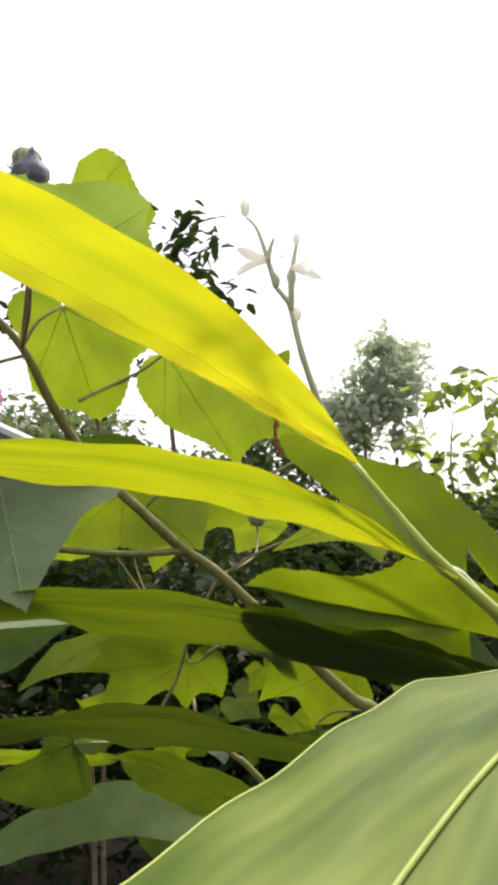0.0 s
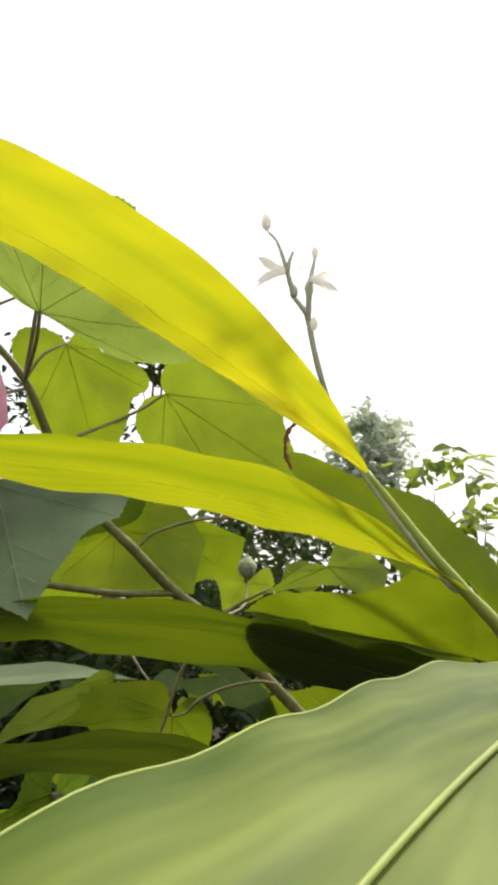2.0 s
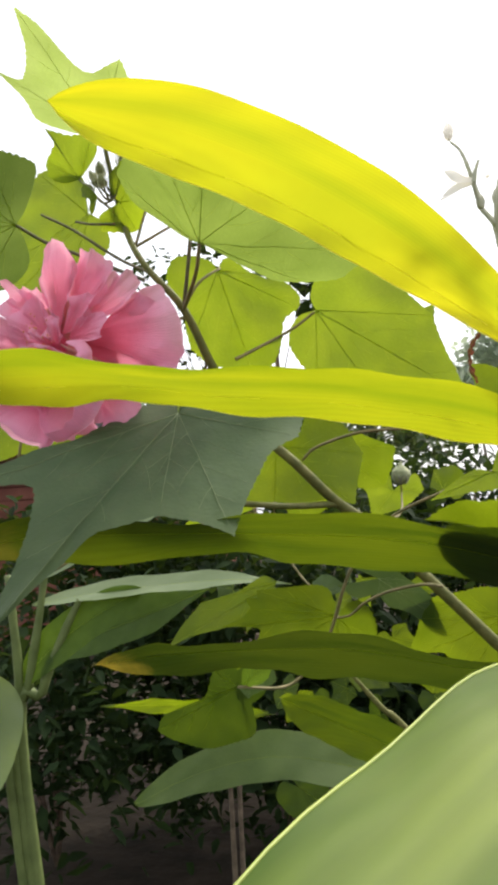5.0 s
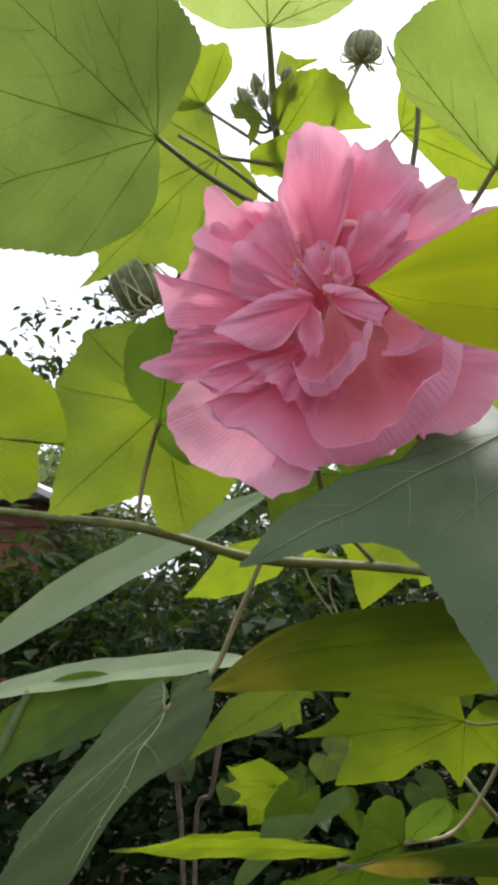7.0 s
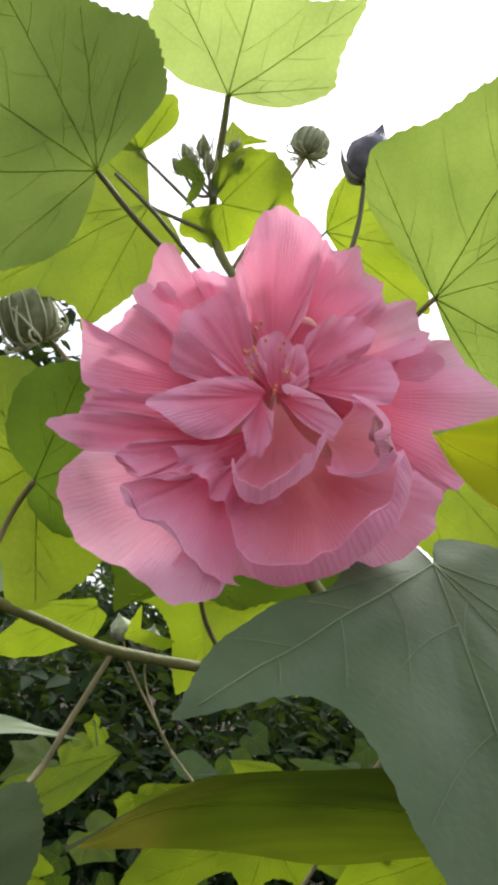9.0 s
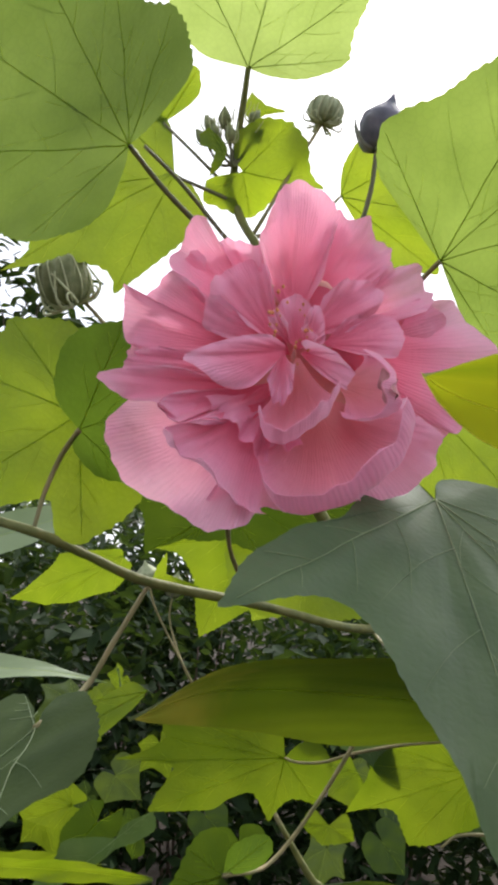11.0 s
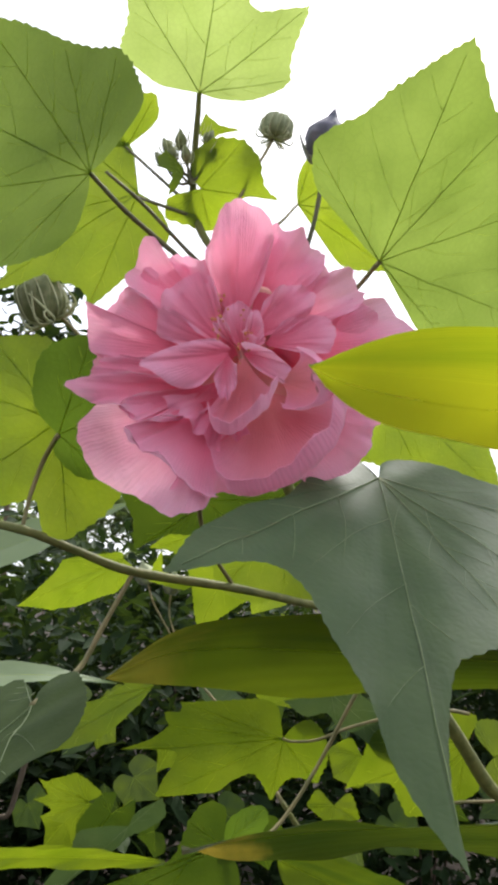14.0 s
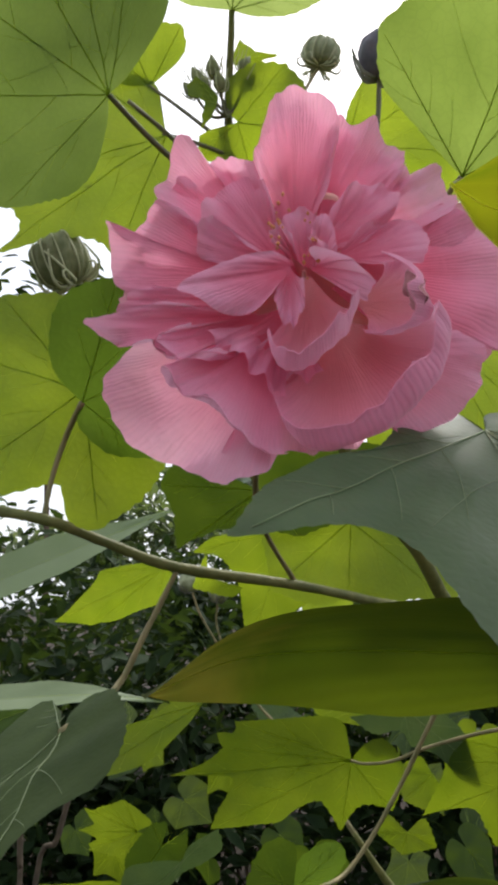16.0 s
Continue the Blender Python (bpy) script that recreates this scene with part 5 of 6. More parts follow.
STALKS = [
    ("petiole", petiole_mat, [(-0.0234, 0.103, 1.474), (-0.0345, 0.099, 1.4507), (-0.0425, 0.094, 1.4345), (-0.0552, 0.0672, 1.4254)], 1.2),
    ("petiole", petiole_mat, [(-0.067, 0.0800, 1.4875), (-0.0653, 0.0820, 1.5014), (-0.0612, 0.0790, 1.5149), (-0.0553, 0.0681, 1.5233)], 1.0),
    ("petiole", petiole_dark, [(-0.0519, 0.0603, 1.6292), (-0.0377, 0.0700, 1.6202), (-0.0207, 0.0840, 1.6140), (0.0088, 0.1040, 1.6020)], 1.2),
    ("petiole", petiole_dark, [(-0.0474, 0.0800, 1.6428), (-0.0303, 0.0880, 1.6336), (-0.0077, 0.0980, 1.6172), (0.0088, 0.1040, 1.6080)], 1.0),
    ("petiole", petiole_dark, [(-0.042, 0.1205, 1.682), (-0.0246, 0.1120, 1.6625), (-0.0072, 0.1081, 1.6458)], 0.9),
    ("petiole", petiole_dark, [(-0.0349, 0.1000, 1.6443), (-0.0225, 0.0980, 1.6400), (-0.0072, 0.1081, 1.6420)], 0.9),
    ("petiole", petiole_mat, [(0.0635, 0.0445, 1.5967), (0.0540, 0.0650, 1.5880), (0.0298, 0.1127, 1.5841)], 1.2),
    ("flower_stalk", petiole_dark, [(0.0481, 0.0801, 1.6614), (0.0475, 0.0842, 1.6409), (0.0420, 0.0922, 1.6149), (0.0298, 0.1127, 1.5841)], 1.2),
    ("flower_stalk", petiole_mat, [(0.0315, 0.1142, 1.6940), (0.0155, 0.1022, 1.6553), (0.0024, 0.1050, 1.6249)], 0.9),
    ("petiole", petiole_mat, [(0.0502, 0.1418, 1.6747), (0.0330, 0.1220, 1.6480), (0.0024, 0.1050, 1.6245)], 0.9),
    ("flower_stalk", petiole_mat, [(-0.0700, 0.1263, 1.5950), (-0.0617, 0.1267, 1.5884), (-0.0519, 0.1204, 1.5791), (-0.0287, 0.1166, 1.5700), (0.0298, 0.1160, 1.5800)], 1.1),
    ("petiole", petiole_mat, [(0.0857, 0.3071, 1.3704), (0.0890, 0.2909, 1.3719), (0.1011, 0.2728, 1.3767), (0.1136, 0.2481, 1.3882), (0.1344, 0.2223, 1.3997), (0.1576, 0.2075, 1.4057), (0.1713, 0.2005, 1.4050)], 1.1),
    ("petiole", petiole_mat, [(0.0313, 0.1909, 1.3405), (0.0613, 0.2250, 1.3349), (0.0874, 0.2315, 1.3644), (0.1060, 0.2150, 1.4083), (0.1180, 0.2110, 1.4290), (0.1281, 0.2084, 1.4441)], 1.3),
    ("petiole", petiole_mat, [(0.103, 0.1573, 1.5857), (0.0896, 0.1581, 1.5773), (0.0724, 0.1533, 1.5679), (0.0540, 0.1400, 1.5560)], 1.1),
    ("petiole", petiole_mat, [(0.0879, 0.1700, 1.4915), (0.0988, 0.1669, 1.4993), (0.1276, 0.1577, 1.5058), (0.1642, 0.1402, 1.5053), (0.1868, 0.1372, 1.5137)], 1.1),
    ("petiole", petiole_mat, [(0.0497, 0.1271, 1.6121), (0.0391, 0.1146, 1.5999), (0.0298, 0.1127, 1.5841)], 1.0),
    ("petiole", petiole_mat, [(0.2084, 0.1998, 1.4791), (0.1756, 0.2041, 1.4670), (0.149, 0.214, 1.4564), (0.1294, 0.2196, 1.4443)], 1.1),
    ("petiole", petiole_mat, [(0.2335, 0.2629, 1.3723), (0.2446, 0.2676, 1.353), (0.2555, 0.2800, 1.3130)], 1.1),
    ("twig", petiole_mat, [(0.1872, 0.2877, 1.3271), (0.1996, 0.2873, 1.3349), (0.2252, 0.2797, 1.3380)], 1.1),
]
for kind_name, mat, pts, r in STALKS:
    stem(kind_name, [(*p, r * (0.8 + 0.25 * i / (len(pts) - 1))) for i, p in enumerate(pts)], mat, shrub, steps=7, sides=7)
stem("second_branch", [(0.0880, 0.3149, 1.3283, 1.6), (0.1143, 0.3281, 1.2931, 2.4), (0.1499, 0.3409, 1.2530, 3.0),
                       (0.34, 0.40, 1.0, 5.5), (0.45, 0.47, 0.5, 8.0), (0.47, 0.5, -0.02, 10.0)], bark, shrub)


def lathe(profile, sides, dent=0.0, twist=0.0, lobes=5):
    """Profile of (height, radius) about z, with ribs."""
    verts, faces = [], []
    for h, r in profile:
        for k in range(sides):
            ang = 2 * math.pi * k / sides + twist * h
            rr = r * (1 + dent * math.cos(2 * math.pi * k / sides * lobes))
            verts.append((rr * math.cos(ang), rr * math.sin(ang), h))
    for i in range(len(profile) - 1):
        for k in range(sides):
            a, b = i * sides + k, i * sides + (k + 1) % sides
            faces.append((a, b, b + sides, a + sides))
    faces.append(tuple(range(sides - 1, -1, -1)))
    faces.append(tuple(range((len(profile) - 1) * sides, len(profile) * sides)))
    return verts, faces


BUD_FORMS = {
    "round": [(0.0, 0.10), (0.02, 0.30), (0.12, 0.48), (0.35, 0.58), (0.60, 0.56), (0.80, 0.42), (0.90, 0.24), (0.92, 0.02)],
    "cup": [(0.0, 0.10), (0.04, 0.32), (0.18, 0.48), (0.45, 0.54), (0.75, 0.52), (0.93, 0.47), (1.00, 0.38), (0.97, 0.02)],
    "drop": [(0.0, 0.10), (0.05, 0.26), (0.20, 0.40), (0.45, 0.48), (0.65, 0.44), (0.82, 0.27), (0.96, 0.12), (1.08, 0.06), (1.18, 0.01)],
    "slim": [(0.0, 0.08), (0.10, 0.22), (0.35, 0.31), (0.60, 0.25), (0.85, 0.11), (1.00, 0.01)],
}
BRACT_FORMS = {
    "round": [(0.1, -0.02), (0.42, -0.06), (0.62, -0.08), (0.70, 0.06), (0.60, 0.16)],
    "cup": [(0.1, 0.0), (0.46, 0.0), (0.62, 0.20), (0.58, 0.48), (0.52, 0.72)],
    "drop": [(0.1, 0.0), (0.29, 0.02), (0.40, 0.16), (0.455, 0.32), (0.45, 0.46)],
    "slim": [(0.08, 0.0), (0.30, 0.02), (0.42, 0.3), (0.40, 0.65), (0.48, 0.9)],
}


def hibiscus_bud(base, axis, size, material, bracts=9, label="round green flower bud with curling bracts", form="cup", parent=None):
    """A ribbed bud on its stalk, with narrow bracts that hug it or curl away."""
    turn = Vector(axis).to_track_quat("Z", "Y").to_matrix().to_4x4()
    m = Matrix.Translation(base) @ turn @ Matrix.Scale(size, 4)
    prof = BUD_FORMS[form]
    fine = [(a[0] + (b[0] - a[0]) * t, a[1] + (b[1] - a[1]) * t) for a, b in zip(prof, prof[1:]) for t in (0, 0.33, 0.67)] + [prof[-1]]
    v, f = lathe(fine, 60 if form != "slim" else 20, {"round": 0.11, "cup": 0.10, "drop": 0.05, "slim": 0.03}[form], {"round": 0.0, "cup": 0.9, "drop": 1.6, "slim": 0.5}[form], {"round": 13, "cup": 10, "drop": 5, "slim": 5}[form])
    ob = mesh_object("bud", [m @ Vector(p) for p in v], f, material, parent or shrub, label)
    if form in ("round", "cup"):
        for k in range(11):
            ang = 2 * math.pi * k / 11
            pts = [(r * 1.07 * math.cos(ang + h * 0.25), r * 1.07 * math.sin(ang + h * 0.25), h) for h, r in prof[1:-1]]
            path = smooth_path([(*(m @ Vector(p)), size * (0.030 if form == "round" else 0.018)) for p in pts], 3)
            mesh_object("rib", *tube_mesh(path, 5), bud_rib, ob)
    for k in range(bracts):
        ang = 2 * math.pi * k / bracts + 0.4
        d = Vector((math.cos(ang), math.sin(ang), 0))
        side = Vector((-math.sin(ang), math.cos(ang), 0))
        loose = 1 + (0.03 if form == "drop" else 0.12) * math.sin(k * 2.3)
        loop = form == "cup" and k % 3 == 0
        way = [(0.1, 0.0), (0.46, -0.02), (0.70, 0.04), (0.72, 0.16), (0.58, 0.20)] if loop else BRACT_FORMS[form]
        pts = [d * (r * (loose if i > 1 else 1)) + side * (0.10 * i * math.sin(k * 1.7)) + Vector((0, 0, h)) for i, (r, h) in enumerate(way)]
        path = smooth_path([(*(m @ p), size * 0.042 * (1.1 - 0.17 * i)) for i, p in enumerate(pts)], 4)
        mesh_object("bract", *tube_mesh(path, 5), bud_dark_rib if form == "drop" else bud_rib, ob)
    return ob


v, f = lathe([(-0.016, 0.004), (-0.014, 0.012), (-0.007, 0.020), (0.000, 0.0255), (0.001, 0.0245), (-0.004, 0.0160), (-0.007, 0.0002)], 30, 0.05)
turn = Matrix.Translation((0.006, 0.018, 1.541)) @ Vector((-0.10, -0.93, -0.33)).to_track_quat("Z", "Y").to_matrix().to_4x4()
mesh_object("calyx", [turn @ Vector(p) for p in v], f, petal_base, flower, "pale pink heart of the flower")

hibiscus_bud((-0.0700, 0.1263, 1.5900), (-0.45, -0.25, 0.75), 0.0200, bud_mat, 11, "green flower bud with a flat top and looped bracts")
hibiscus_bud((0.0315, 0.1142, 1.6935), (0.15, -0.2, 0.95), 0.0135, bud_pale, 13, "round striped flower bud with curled bracts", "round")
hibiscus_bud((0.0480, 0.0802, 1.6609), (0.17, -0.25, 0.95), 0.0212, bud_dark_mat, 7, "closed dark purple-grey flower bud", "drop")
for b, a, s in (((-0.0203, 0.0989, 1.6680), (-0.5, 0, 0.9), 0.0085), ((-0.0155, 0.0976, 1.6700), (-0.1, -0.2, 1), 0.0095), ((-0.0225, 0.0980, 1.6610), (-0.7, 0, 0.8), 0.0080),
                ((-0.0040, 0.1000, 1.6760), (0.4, 0, 0.9), 0.0085), ((-0.0124, 0.0943, 1.6610), (-0.2, -0.3, 0.9), 0.0085), ((-0.0020, 0.0990, 1.6690), (0.7, -0.1, 0.8), 0.0080), ((-0.0180, 0.0960, 1.6630), (-0.4, -0.2, 0.9), 0.0070)):
    hibiscus_bud(b, a, s, bud_tip, 6, "small pointed clustered bud", "slim")
    stem("flower_stalk", [(*b, 0.6), ((b[0] - 0.0085) / 2, (b[1] + 0.1) / 2, b[2] - 0.008, 0.7), (-0.0085, 0.1, 1.655, 0.8)], petiole_dark, shrub, sides=6)
hibiscus_bud((0.1423, 0.3253, 1.4773), (0.05, -0.1, 1.0), 0.0165, bud_pale, 9, "small closed green bud", "drop")
hibiscus_bud((-0.0116, 0.4045, 1.4724), (-0.3, -0.3, 0.9), 0.0170, bud_pale, 9, "small closed green bud", "drop")
hibiscus_bud((0.0091, 0.4235, 1.4649), (0.1, -0.3, 0.9), 0.0180, bud_pale, 9, "small closed green bud", "drop")
stem("flower_stalk", [(0.1423, 0.3253, 1.4773, 0.8), (0.1421, 0.3273, 1.4681, 0.8), (0.1412, 0.2999, 1.4524, 1.0), (0.1281, 0.2084, 1.4441, 1.1)], petiole_mat, shrub)
stem("flower_stalk", [(-0.0116, 0.4045, 1.4724, 0.8), (-0.0044, 0.4070, 1.4542, 0.8), (0.0161, 0.4101, 1.4226, 0.9), (0.0340, 0.4125, 1.3965, 1.0)], petiole_mat, shrub)
stem("flower_stalk", [(0.0091, 0.4235, 1.4649, 0.8), (0.0094, 0.4273, 1.4449, 0.8), (0.0207, 0.4207, 1.4174, 0.9), (0.0340, 0.4125, 1.3965, 1.0), (0.0651, 0.3938, 1.3633, 1.2), (0.0880, 0.3149, 1.3283, 1.5)], petiole_mat, shrub)
# sepals and stalk behind the pink flower
stem("flower_stalk", [(0.0076, 0.0325, 1.5462, 2.6), (0.0100, 0.0420, 1.5420, 1.6), (0.0002, 0.0602, 1.5098, 1.2), (0.0042, 0.0902, 1.4898, 0.9), (0.0236, 0.1310, 1.4690, 1.0)], petiole_mat, shrub)

# ---- ginger stalks and the white flower spike ----
stem("stalk", [(0.2104, -0.0743, 1.4928, 0.9), (0.2210, -0.0700, 1.4795, 1.2), (0.2329, -0.0646, 1.4650, 1.7), (0.2546, -0.0413, 1.4459, 2.2), (0.2801, -0.0202, 1.4223, 2.6),
               (0.36, 0.05, 1.30, 5.0), (0.44, 0.1, 0.9, 8.0), (0.46, 0.12, -0.02, 12.0)], stalk_mat, ginger, "smooth green leaf stalk")
stem("stalk", [(0.2552, -0.0426, 1.4238, 1.6), (0.30, -0.01, 1.39, 2.6), (0.37, 0.05, 1.25, 4.0), (0.44, 0.11, 0.9, 6.0)], stalk_mat, ginger)
stem("stalk", [(0.2264, 0.0043, 1.3863, 1.6), (0.28, 0.02, 1.36, 2.6), (0.37, 0.06, 1.22, 4.0), (0.44, 0.11, 0.85, 6.0)], stalk_mat, ginger)
stem("stalk", [(0.2398, -0.1506, 1.4490, 1.6), (0.27, -0.10, 1.44, 2.4), (0.34, 0.02, 1.33, 4.0), (0.43, 0.11, 0.8, 6.0)], stalk_mat, ginger)
stem("stalk", [(0.1999, 0.3129, 1.2245, 2.0), (0.30, 0.26, 1.15, 3.0), (0.44, 0.13, 0.6, 6.0)], stalk_mat, ginger)
stem("stalk", [(0.1736, 0.2185, 1.2772, 2.0), (0.28, 0.2, 1.2, 3.0), (0.44, 0.12, 0.7, 6.0)], stalk_mat, ginger)

spike = thing("flower_spike", "thin upright spike of small white flowers", "flower spike")
stem("stalk", [(0.1906, -0.085, 1.5429, 0.7), (0.1936, -0.084, 1.5390, 0.8), (0.1945, -0.0825, 1.5367, 0.9), (0.1974, -0.0779, 1.5228, 1.0), (0.2035, -0.0660, 1.5060, 1.1), (0.2120, -0.0640, 1.4920, 1.2),
               (0.2235, -0.0590, 1.4760, 1.3), (0.2360, -0.0540, 1.4610, 1.4), (0.2570, -0.0330, 1.4420, 1.5), (0.37, 0.06, 1.28, 3.0), (0.46, 0.12, 0.9, 4.0), (0.49, 0.15, -0.02, 7.0)], spike_mat, spike)
stem("branchlet", [(0.1833, -0.0886, 1.5625, 0.35), (0.1860, -0.0886, 1.5590, 0.45), (0.1884, -0.0880, 1.5513, 0.7), (0.1906, -0.085, 1.5429, 0.9)], spike_mat, spike)
stem("branchlet", [(0.1906, -0.0880, 1.5560, 0.4), (0.1895, -0.0880, 1.5530, 0.6), (0.1889, -0.0880, 1.5495, 0.7)], spike_mat, spike)
stem("branchlet", [(0.1969, -0.0880, 1.5538, 0.4), (0.1958, -0.0870, 1.5490, 0.7), (0.1950, -0.0860, 1.5440, 0.9), (0.1945, -0.0825, 1.5367, 0.9)], spike_mat, spike)
for b, s in (((0.1829, -0.0886, 1.5627), 0.0028), ((0.1969, -0.0880, 1.5535), 0.0020), ((0.1905, -0.0850, 1.5425), 0.0024), ((0.1950, -0.0850, 1.5430), 0.0026), ((0.1962, -0.0825, 1.5335), 0.0022)):
    v, f = lathe([(0, 0.1), (0.2, 0.4), (0.6, 0.5), (0.95, 0.3), (1.1, 0.05)], 10)
    mesh_object("floret_bud", [Vector(b) + Vector((p[0], p[1], p[2] * 1.7)) * s * 1.1 for p in v], f, white_petal if s in (0.0028, 0.0020, 0.0022) else spike_mat, spike)


def floret(at, axis, size):
    """A small white flower of four narrow petals."""
    turn = Vector(axis).to_track_quat("Z", "Y").to_matrix()
    for k in range(5):
        ang = k * 1.257 + size * 900
        d, w = Vector((math.cos(ang), math.sin(ang), 0)), Vector((-math.sin(ang), math.cos(ang), 0))
        verts, faces = [], []
        for i in range(6):
            u = i / 5
            for v in (-1, 0, 1):
                verts.append(Vector(at) + turn @ (d * (size * (0.08 + 0.55 * u)) + w * (v * size * 0.2 * math.sin(math.pi * (0.12 + 0.8 * u))) + Vector((0, 0, size * (0.95 * u ** 0.6 - 0.06 * abs(v))))))
        for i in range(5):
            for c in range(2):
                a = i * 3 + c
                faces.append((a, a + 1, a + 4, a + 3))
        mesh_object("petal", verts, faces, white_petal, spike)


floret((0.1880, -0.0880, 1.5500), (-1.0, -0.1, 0.1), 0.0085)
floret((0.1955, -0.0870, 1.5475), (0.8, -0.2, -0.1), 0.0080)
floret((0.1925, -0.0880, 1.5505), (0.3, -0.2, 0.9), 0.0045)

# a dried curled leaf that hangs beside the yellow blades
dried = thing("dried_leaf", "small dried rust-brown curled leaf hanging from a branch", "dried leaf")
ginger_leaf([(0.1930, -0.0450, 1.5190), (0.1900, -0.0465, 1.5154), (0.1868, -0.0480, 1.5109), (0.1860, -0.0480, 1.5044), (0.1881, -0.0475, 1.4985)], 0.16, (0.7, -0.7, 0.1), dried_mat, "", 0.7, dried, wave=0.0003)

# ---- more leaves of the shrub, lower and farther back ----
GENERIC = [
    [(-150, 2.2, 0), (-110, 4.0, 1), (-80, 3.6, 0), (-52, 6.0, 1), (-28, 4.6, 0), (0, 7.5, 1), (28, 4.6, 0), (52, 6.0, 1), (80, 3.6, 0), (110, 4.0, 1), (150, 2.2, 0)],
    [(-155, 2.6, 0), (-120, 4.2, 0), (-70, 5.0, 1), (-35, 4.4, 0), (0, 6.5, 1), (30, 4.5, 0), (66, 5.2, 1), (115, 4.4, 0), (155, 2.6, 0)],
    [(-160, 2.5, 0), (-115, 3.6, 0), (-60, 4.4, 0), (-25, 4.6, 0), (0, 6.2, 1), (30, 4.5, 0), (65, 4.2, 0), (118, 3.5, 0), (160, 2.4, 0)],
]
rng = random.Random(21)
makers = []
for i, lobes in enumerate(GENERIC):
    for mat in (leaf_floor_shaded, leaf_olive):
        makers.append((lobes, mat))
firsts = {}


def filler(x, y, z, kind_no, yaw, tilt, roll, size):
    """A leaf of the shrub that shares its blade with its like; it looks to -y at no turn."""
    m = pose(x, y, z, 90 + tilt, roll, yaw) @ Matrix.Scale(size, 4)
    if kind_no not in firsts:
        lobes, mat = makers[kind_no]
        ob = hibiscus_leaf((0, 0, 0), (0.0, -1, 0), (0, 0, 1), lobes, mat)
        ob.matrix_basis = m
        firsts[kind_no] = ob
    else:
        ob = firsts[kind_no]
        c = copy_thing(ob, Matrix.Identity(4))
        c.matrix_basis = m


for k in range(46):
    y = rng.uniform(0.75, 1.4)
    x = rng.uniform(-0.20, 0.60) * (0.55 + y * 0.6)
    top = 1.47 - 0.02 - 0.10 * y
    z = top - abs(rng.gauss(0, 0.22)) - 0.02
    filler(x, y, z, rng.choice((0, 0, 1, 2, 2, 3, 4, 4)), rng.uniform(-50, 50), rng.uniform(-60, 25), rng.uniform(-70, 70), rng.uniform(0.65, 1.05))

# ---- background ----
ground_mat = solid_material("soil", (0.018, 0.014, 0.009), (0.040, 0.030, 0.020), 0.95, 6.0, 0.6, 0.2, 0.02)
g = mesh_object("ground", [(-300, -300, 0), (300, -300, 0), (300, 300, 0), (-300, 300, 0)], [(0, 1, 2, 3)], ground_mat, None, "", None, False)
tagged(g, "dark bare soil under the shrubs", "ground", kind="structure")

# Near-black greens; the gloom of the background is put into the leaf colour.
bush_leaf_shaded = leaf_material("bush_leaf_shaded", (0.006, 0.015, 0.005), (0.020, 0.040, 0.011), (0.02, 0.04, 0.004), (0.07, 0.11, 0.014), 0.3, 0.75, scale=9, gloss=0.12)
tree_leaf = leaf_material("tree_leaf", (0.04, 0.07, 0.03), (0.09, 0.13, 0.06), (0.14, 0.20, 0.04), (0.24, 0.31, 0.09), 0.4, 0.4, scale=6)
# The haze over the distant crown is put into these pale leaf colours.
far_leaf_hazed = leaf_material("far_leaf_hazed", (0.34, 0.40, 0.32), (0.46, 0.52, 0.42), (0.44, 0.52, 0.34), (0.56, 0.64, 0.44), 0.5, 0.5, scale=6)
sap_leaf = leaf_material("sapling_leaf", (0.08, 0.13, 0.03), (0.14, 0.20, 0.05), (0.30, 0.40, 0.03), (0.42, 0.52, 0.06), 0.5, 0.5, scale=12)


def leaf_cloud(spots, size, seed, flat=0.5, slim=0.45):
    """Many folded pointed leaves at spots, as one mesh."""
    r = np.random.RandomState(seed)
    n = len(spots)
    d = r.normal(size=(n, 3))
    d[:, 2] = d[:, 2] * flat - 0.35
    d /= np.linalg.norm(d, axis=1, keepdims=True)
    up = r.normal(size=(n, 3)) * 0.6 + np.array([0, 0, 1.0])
    s = np.cross(d, up)
    s /= np.linalg.norm(s, axis=1, keepdims=True)
    w = np.cross(s, d)
    k = size * r.uniform(0.55, 1.25, (n, 1))
    p = np.asarray(spots)
    rows = [p, p + d * k * 0.35 + s * k * slim * 0.5 + w * k * 0.06, p + d * k * 0.4 - w * k * 0.03, p + d * k * 0.35 - s * k * slim * 0.5 + w * k * 0.06,
            p + d * k * 0.75 + s * k * slim * 0.32, p + d * k * 0.75 - s * k * slim * 0.32, p + d * k - w * k * 0.1]
    verts = np.stack(rows, 1).reshape(-1, 3)
    faces = []
    for i in range(n):
        o = i * 7
        faces += [(o, o + 1, o + 2), (o, o + 2, o + 3), (o + 2, o + 1, o + 4), (o + 2, o + 4, o + 6), (o + 2, o + 6, o + 5), (o + 2, o + 5, o + 3)]
    return verts, faces


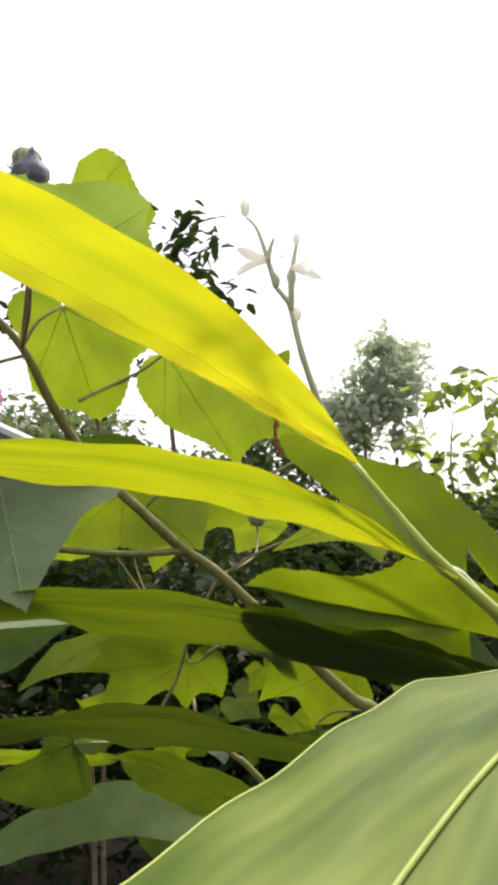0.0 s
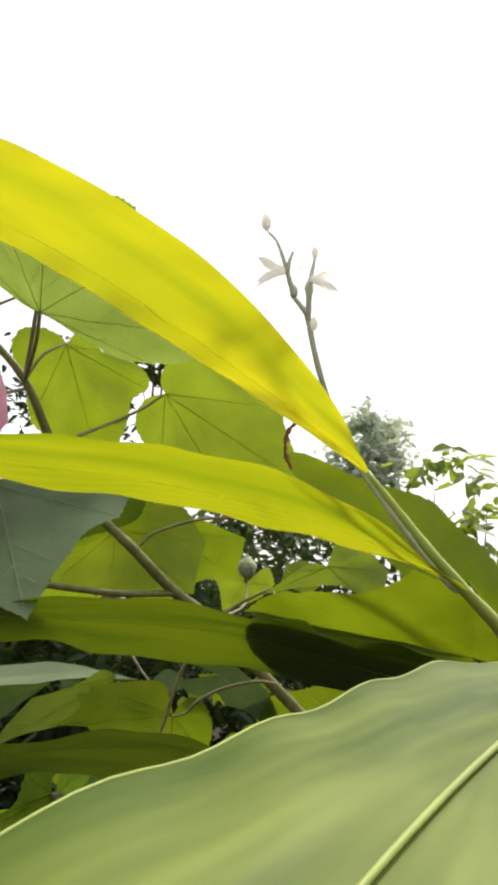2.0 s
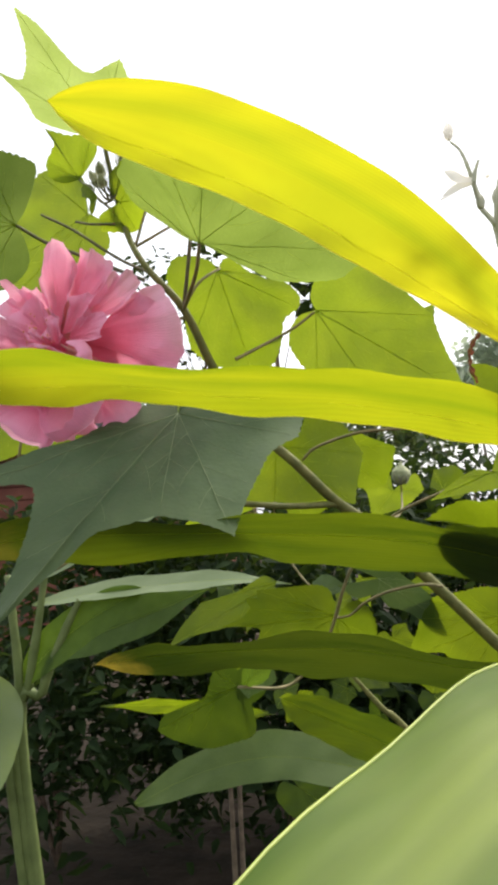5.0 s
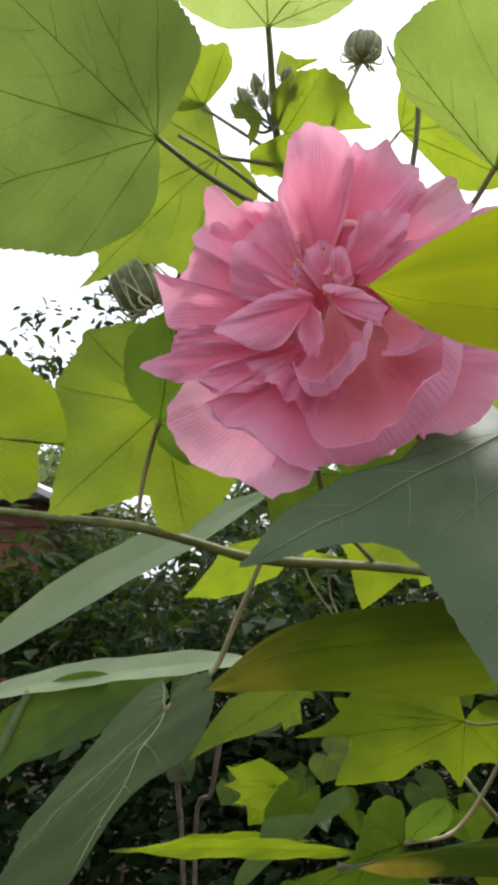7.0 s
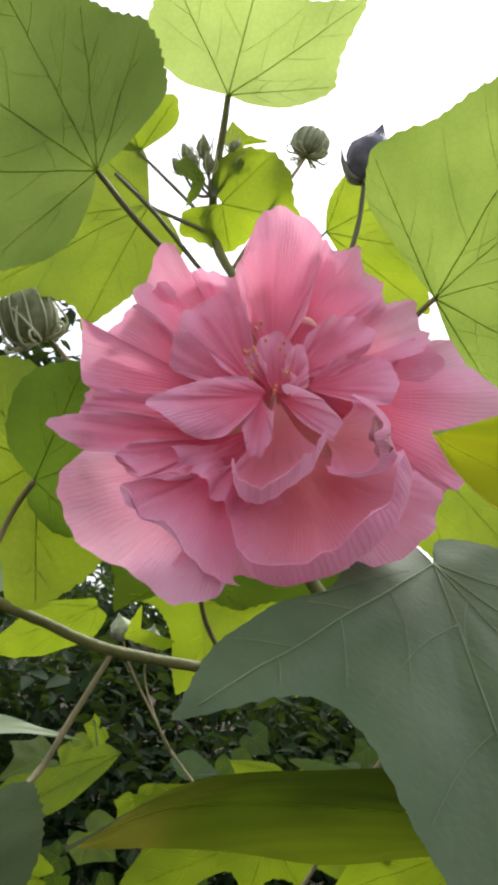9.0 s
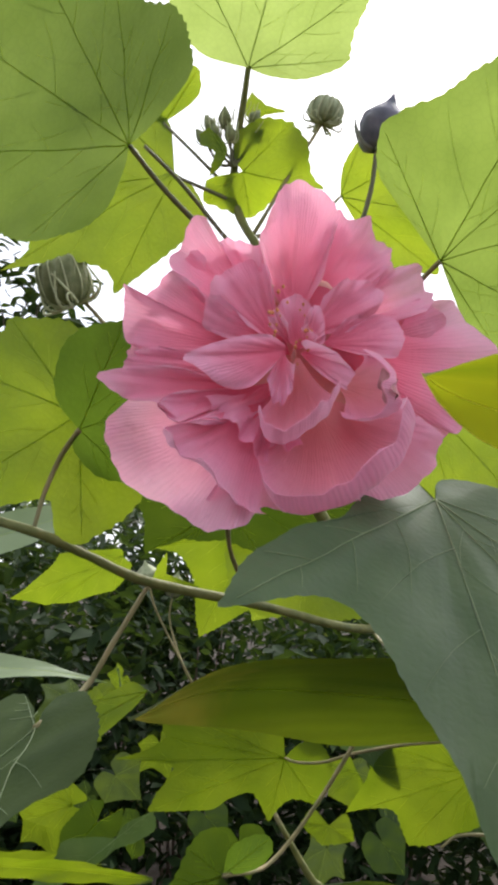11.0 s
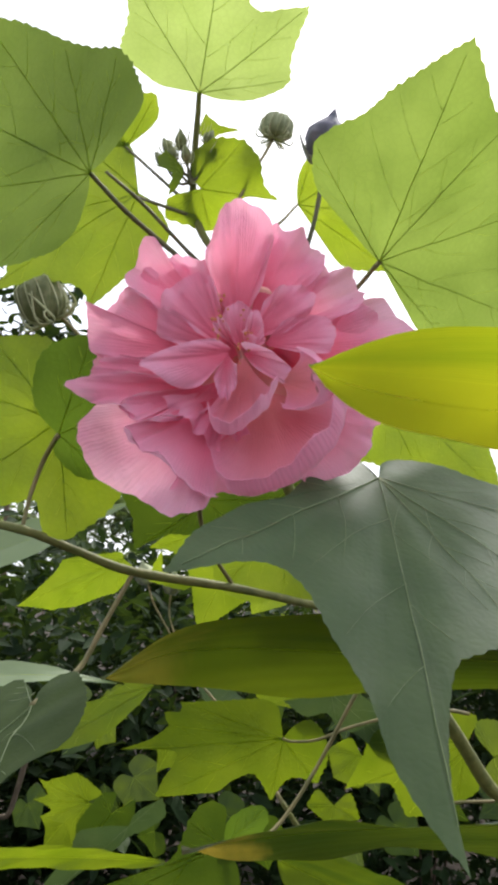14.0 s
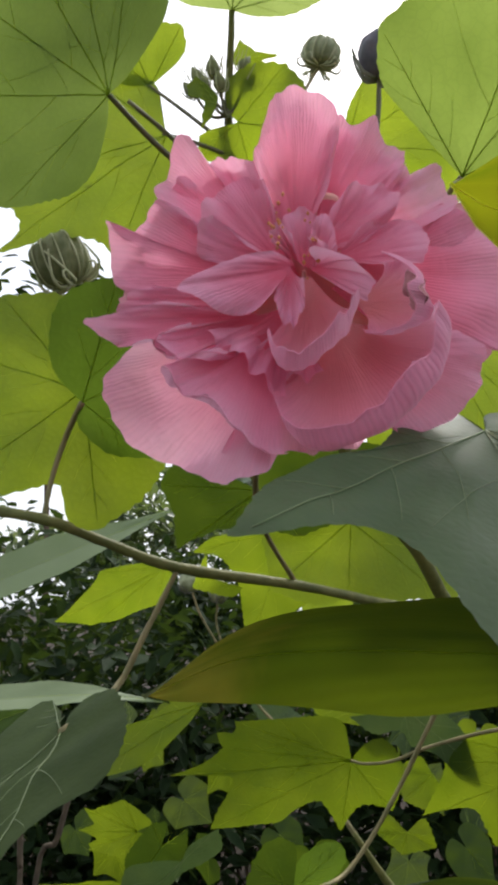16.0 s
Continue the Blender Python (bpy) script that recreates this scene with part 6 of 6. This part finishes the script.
def bush(name, label, category, at, radius, height, count, leaf, seed, mat, base=0.1, limbs=7, clumps=26):
    """Limbs from the root, with clumps of leaves about their ends."""
    r = np.random.RandomState(seed)
    ob = thing(name, label, category)
    spots = []
    x, y = at
    for k in range(limbs):
        ang, far = r.uniform(0, 6.28), radius * r.uniform(0.2, 0.8)
        end = (x + math.cos(ang) * far, y + math.sin(ang) * far, height * r.uniform(0.6, 0.95))
        mid = (x + math.cos(ang) * far * 0.35, y + math.sin(ang) * far * 0.35, height * 0.4)
        t = height * 6
        stem("limb", [(x, y, -0.02, t), (*mid, t * 0.6), (*end, t * 0.2)], trunk_mat, ob, steps=5, sides=7)
    for k in range(clumps):
        ang, far = r.uniform(0, 6.28), radius * math.sqrt(r.uniform(0, 1))
        z = base + (height - base) * r.uniform(0, 1) ** 0.7
        c = np.array([x + math.cos(ang) * far, y + math.sin(ang) * far, z])
        c[2] = min(c[2], height * (1 - 0.25 * (far / radius) ** 2))
        m = count // clumps
        spots.append(c + r.normal(size=(m, 3)) * radius * np.array([0.22, 0.22, 0.16]))
    v, f = leaf_cloud(np.concatenate(spots), leaf, seed)
    tagged(mesh_object("leaves", v, f, mat, ob), kind="stuff")
    return ob


BUSH = "dense dark green shrub with small glossy leaves"
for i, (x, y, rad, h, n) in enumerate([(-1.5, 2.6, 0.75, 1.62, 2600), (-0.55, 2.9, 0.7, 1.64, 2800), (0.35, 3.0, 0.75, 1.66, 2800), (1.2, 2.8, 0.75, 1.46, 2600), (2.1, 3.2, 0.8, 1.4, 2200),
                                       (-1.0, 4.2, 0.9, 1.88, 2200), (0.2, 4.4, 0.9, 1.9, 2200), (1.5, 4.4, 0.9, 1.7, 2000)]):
    bush("background_shrub", BUSH, "shrub", (x, y), rad, h, int(n * (2.5 if y < 4 else 1.0)), 0.075, 40 + i, bush_leaf_shaded)


def tree(name, label, at, height, crown, count, leaf, seed, mat, spread=0.5, clumps=22, low=0.5):
    r = np.random.RandomState(seed)
    ob = thing(name, label, "tree")
    x, y = at
    t = height * 8
    stem("trunk", [(x, y, -0.03, t), (x + 0.05, y, height * 0.35, t * 0.75), (x - 0.04, y + 0.05, height * 0.7, t * 0.4), (x, y, height * 0.93, t * 0.1)], trunk_mat, ob, steps=6, sides=9)
    spots = []
    for k in range(clumps):
        ang, far = r.uniform(0, 6.28), crown * math.sqrt(r.uniform(0.02, 1))
        z = height * (low + (1 - low) * r.uniform(0, 1))
        c = np.array([x + math.cos(ang) * far, y + math.sin(ang) * far, z])
        if k % 4 == 0:
            stem("limb", [(x, y, z * 0.72, t * 0.16), ((x + c[0]) / 2, (y + c[1]) / 2, z * 0.9, t * 0.10), (*c, t * 0.04)], trunk_mat, ob, steps=4, sides=6)
        spots.append(c + r.normal(size=(count // clumps, 3)) * crown * np.array([0.2, 0.2, 0.12]))
    v, f = leaf_cloud(np.concatenate(spots), leaf, seed)
    tagged(mesh_object("crown", v, f, mat, ob), kind="stuff")
    return ob


tree("garden_tree", "garden tree with a loose crown of dark leaves", (-0.98, 5.2), 3.95, 0.5, 270, 0.17, 71, bush_leaf_shaded, low=0.8)
tree("garden_tree", "garden tree with a loose crown of dark leaves", (-2.05, 6.7), 4.2, 0.75, 420, 0.13, 77, bush_leaf_shaded, low=0.72)
tree("garden_tree", "distant tree with a rounded hazy green crown", (0.72, 8.6), 3.62, 0.62, 2600, 0.14, 72, far_leaf_hazed, low=0.66)
tree("garden_tree", "garden tree with a loose crown of dark leaves", (-3.2, 8.5), 3.2, 1.2, 2600, 0.16, 73, tree_leaf)
tree("garden_tree", "garden tree with a loose crown of dark leaves", (-0.6, 7.5), 2.75, 0.9, 2200, 0.15, 74, tree_leaf)
tree("sapling", "slim young tree with sparse drooping yellow-green leaves", (1.1, 4.8), 2.45, 0.35, 260, 0.15, 75, sap_leaf, clumps=12)
tree("sapling", "slim young tree with sparse drooping yellow-green leaves", (1.5, 5.0), 2.35, 0.4, 300, 0.15, 76, sap_leaf, clumps=12)

# ---- a small house behind the shrubs ----
board_mat = solid_material("red_boards", (0.10, 0.035, 0.025), (0.17, 0.065, 0.045), 0.8, 3.0, 0.5, 0.2, 0.004, vary=0.2)
roof_mat = solid_material("grey_roof", (0.10, 0.10, 0.10), (0.17, 0.17, 0.165), 0.85, 4.0, 0.5, 0.2, 0.004)
fascia_mat = solid_material("white_fascia", (0.62, 0.61, 0.58), (0.72, 0.71, 0.68), 0.6, 3.0)


def box_mesh(x0, x1, y0, y1, z0, z1):
    v = [(x, y, z) for z in (z0, z1) for x, y in ((x0, y0), (x1, y0), (x1, y1), (x0, y1))]
    return v, [(3, 2, 1, 0), (4, 5, 6, 7), (0, 1, 5, 4), (1, 2, 6, 5), (2, 3, 7, 6), (3, 0, 4, 7)]


house = thing("house", "small house with dark red boards and a grey roof", "house")
mesh_object("wall", *box_mesh(-9.0, -3.0, 7.5, 12.0, 0.0, 2.35), board_mat, house, "", None, False)
for k in range(15):
    z = 0.02 + k * 0.155
    mesh_object("board", *box_mesh(-9.0, -3.0, 7.455, 7.497, z, z + 0.14), board_mat, house, "", None, False)
    mesh_object("board", *box_mesh(-2.997, -2.955, 7.46, 12.0, z, z + 0.14), board_mat, house, "", None, False)
v = [(-9.3, 7.1, 2.30), (-2.6, 7.1, 2.30), (-2.6, 12.4, 2.30), (-9.3, 12.4, 2.30), (-5.0, 7.1, 3.45), (-5.0, 12.4, 3.45)]
mesh_object("roof", v, [(1, 0, 4), (3, 2, 5), (0, 3, 5, 4), (2, 1, 4, 5), (0, 1, 2, 3)], roof_mat, house, "grey pitched roof", None, False)
v, f = tube_mesh([np.array([-2.55, 7.06, 2.28, 0.05]), np.array([-5.0, 7.06, 3.47, 0.05])], 4)
mesh_object("fascia", v, f, fascia_mat, house, "pale roof edge", None, False)
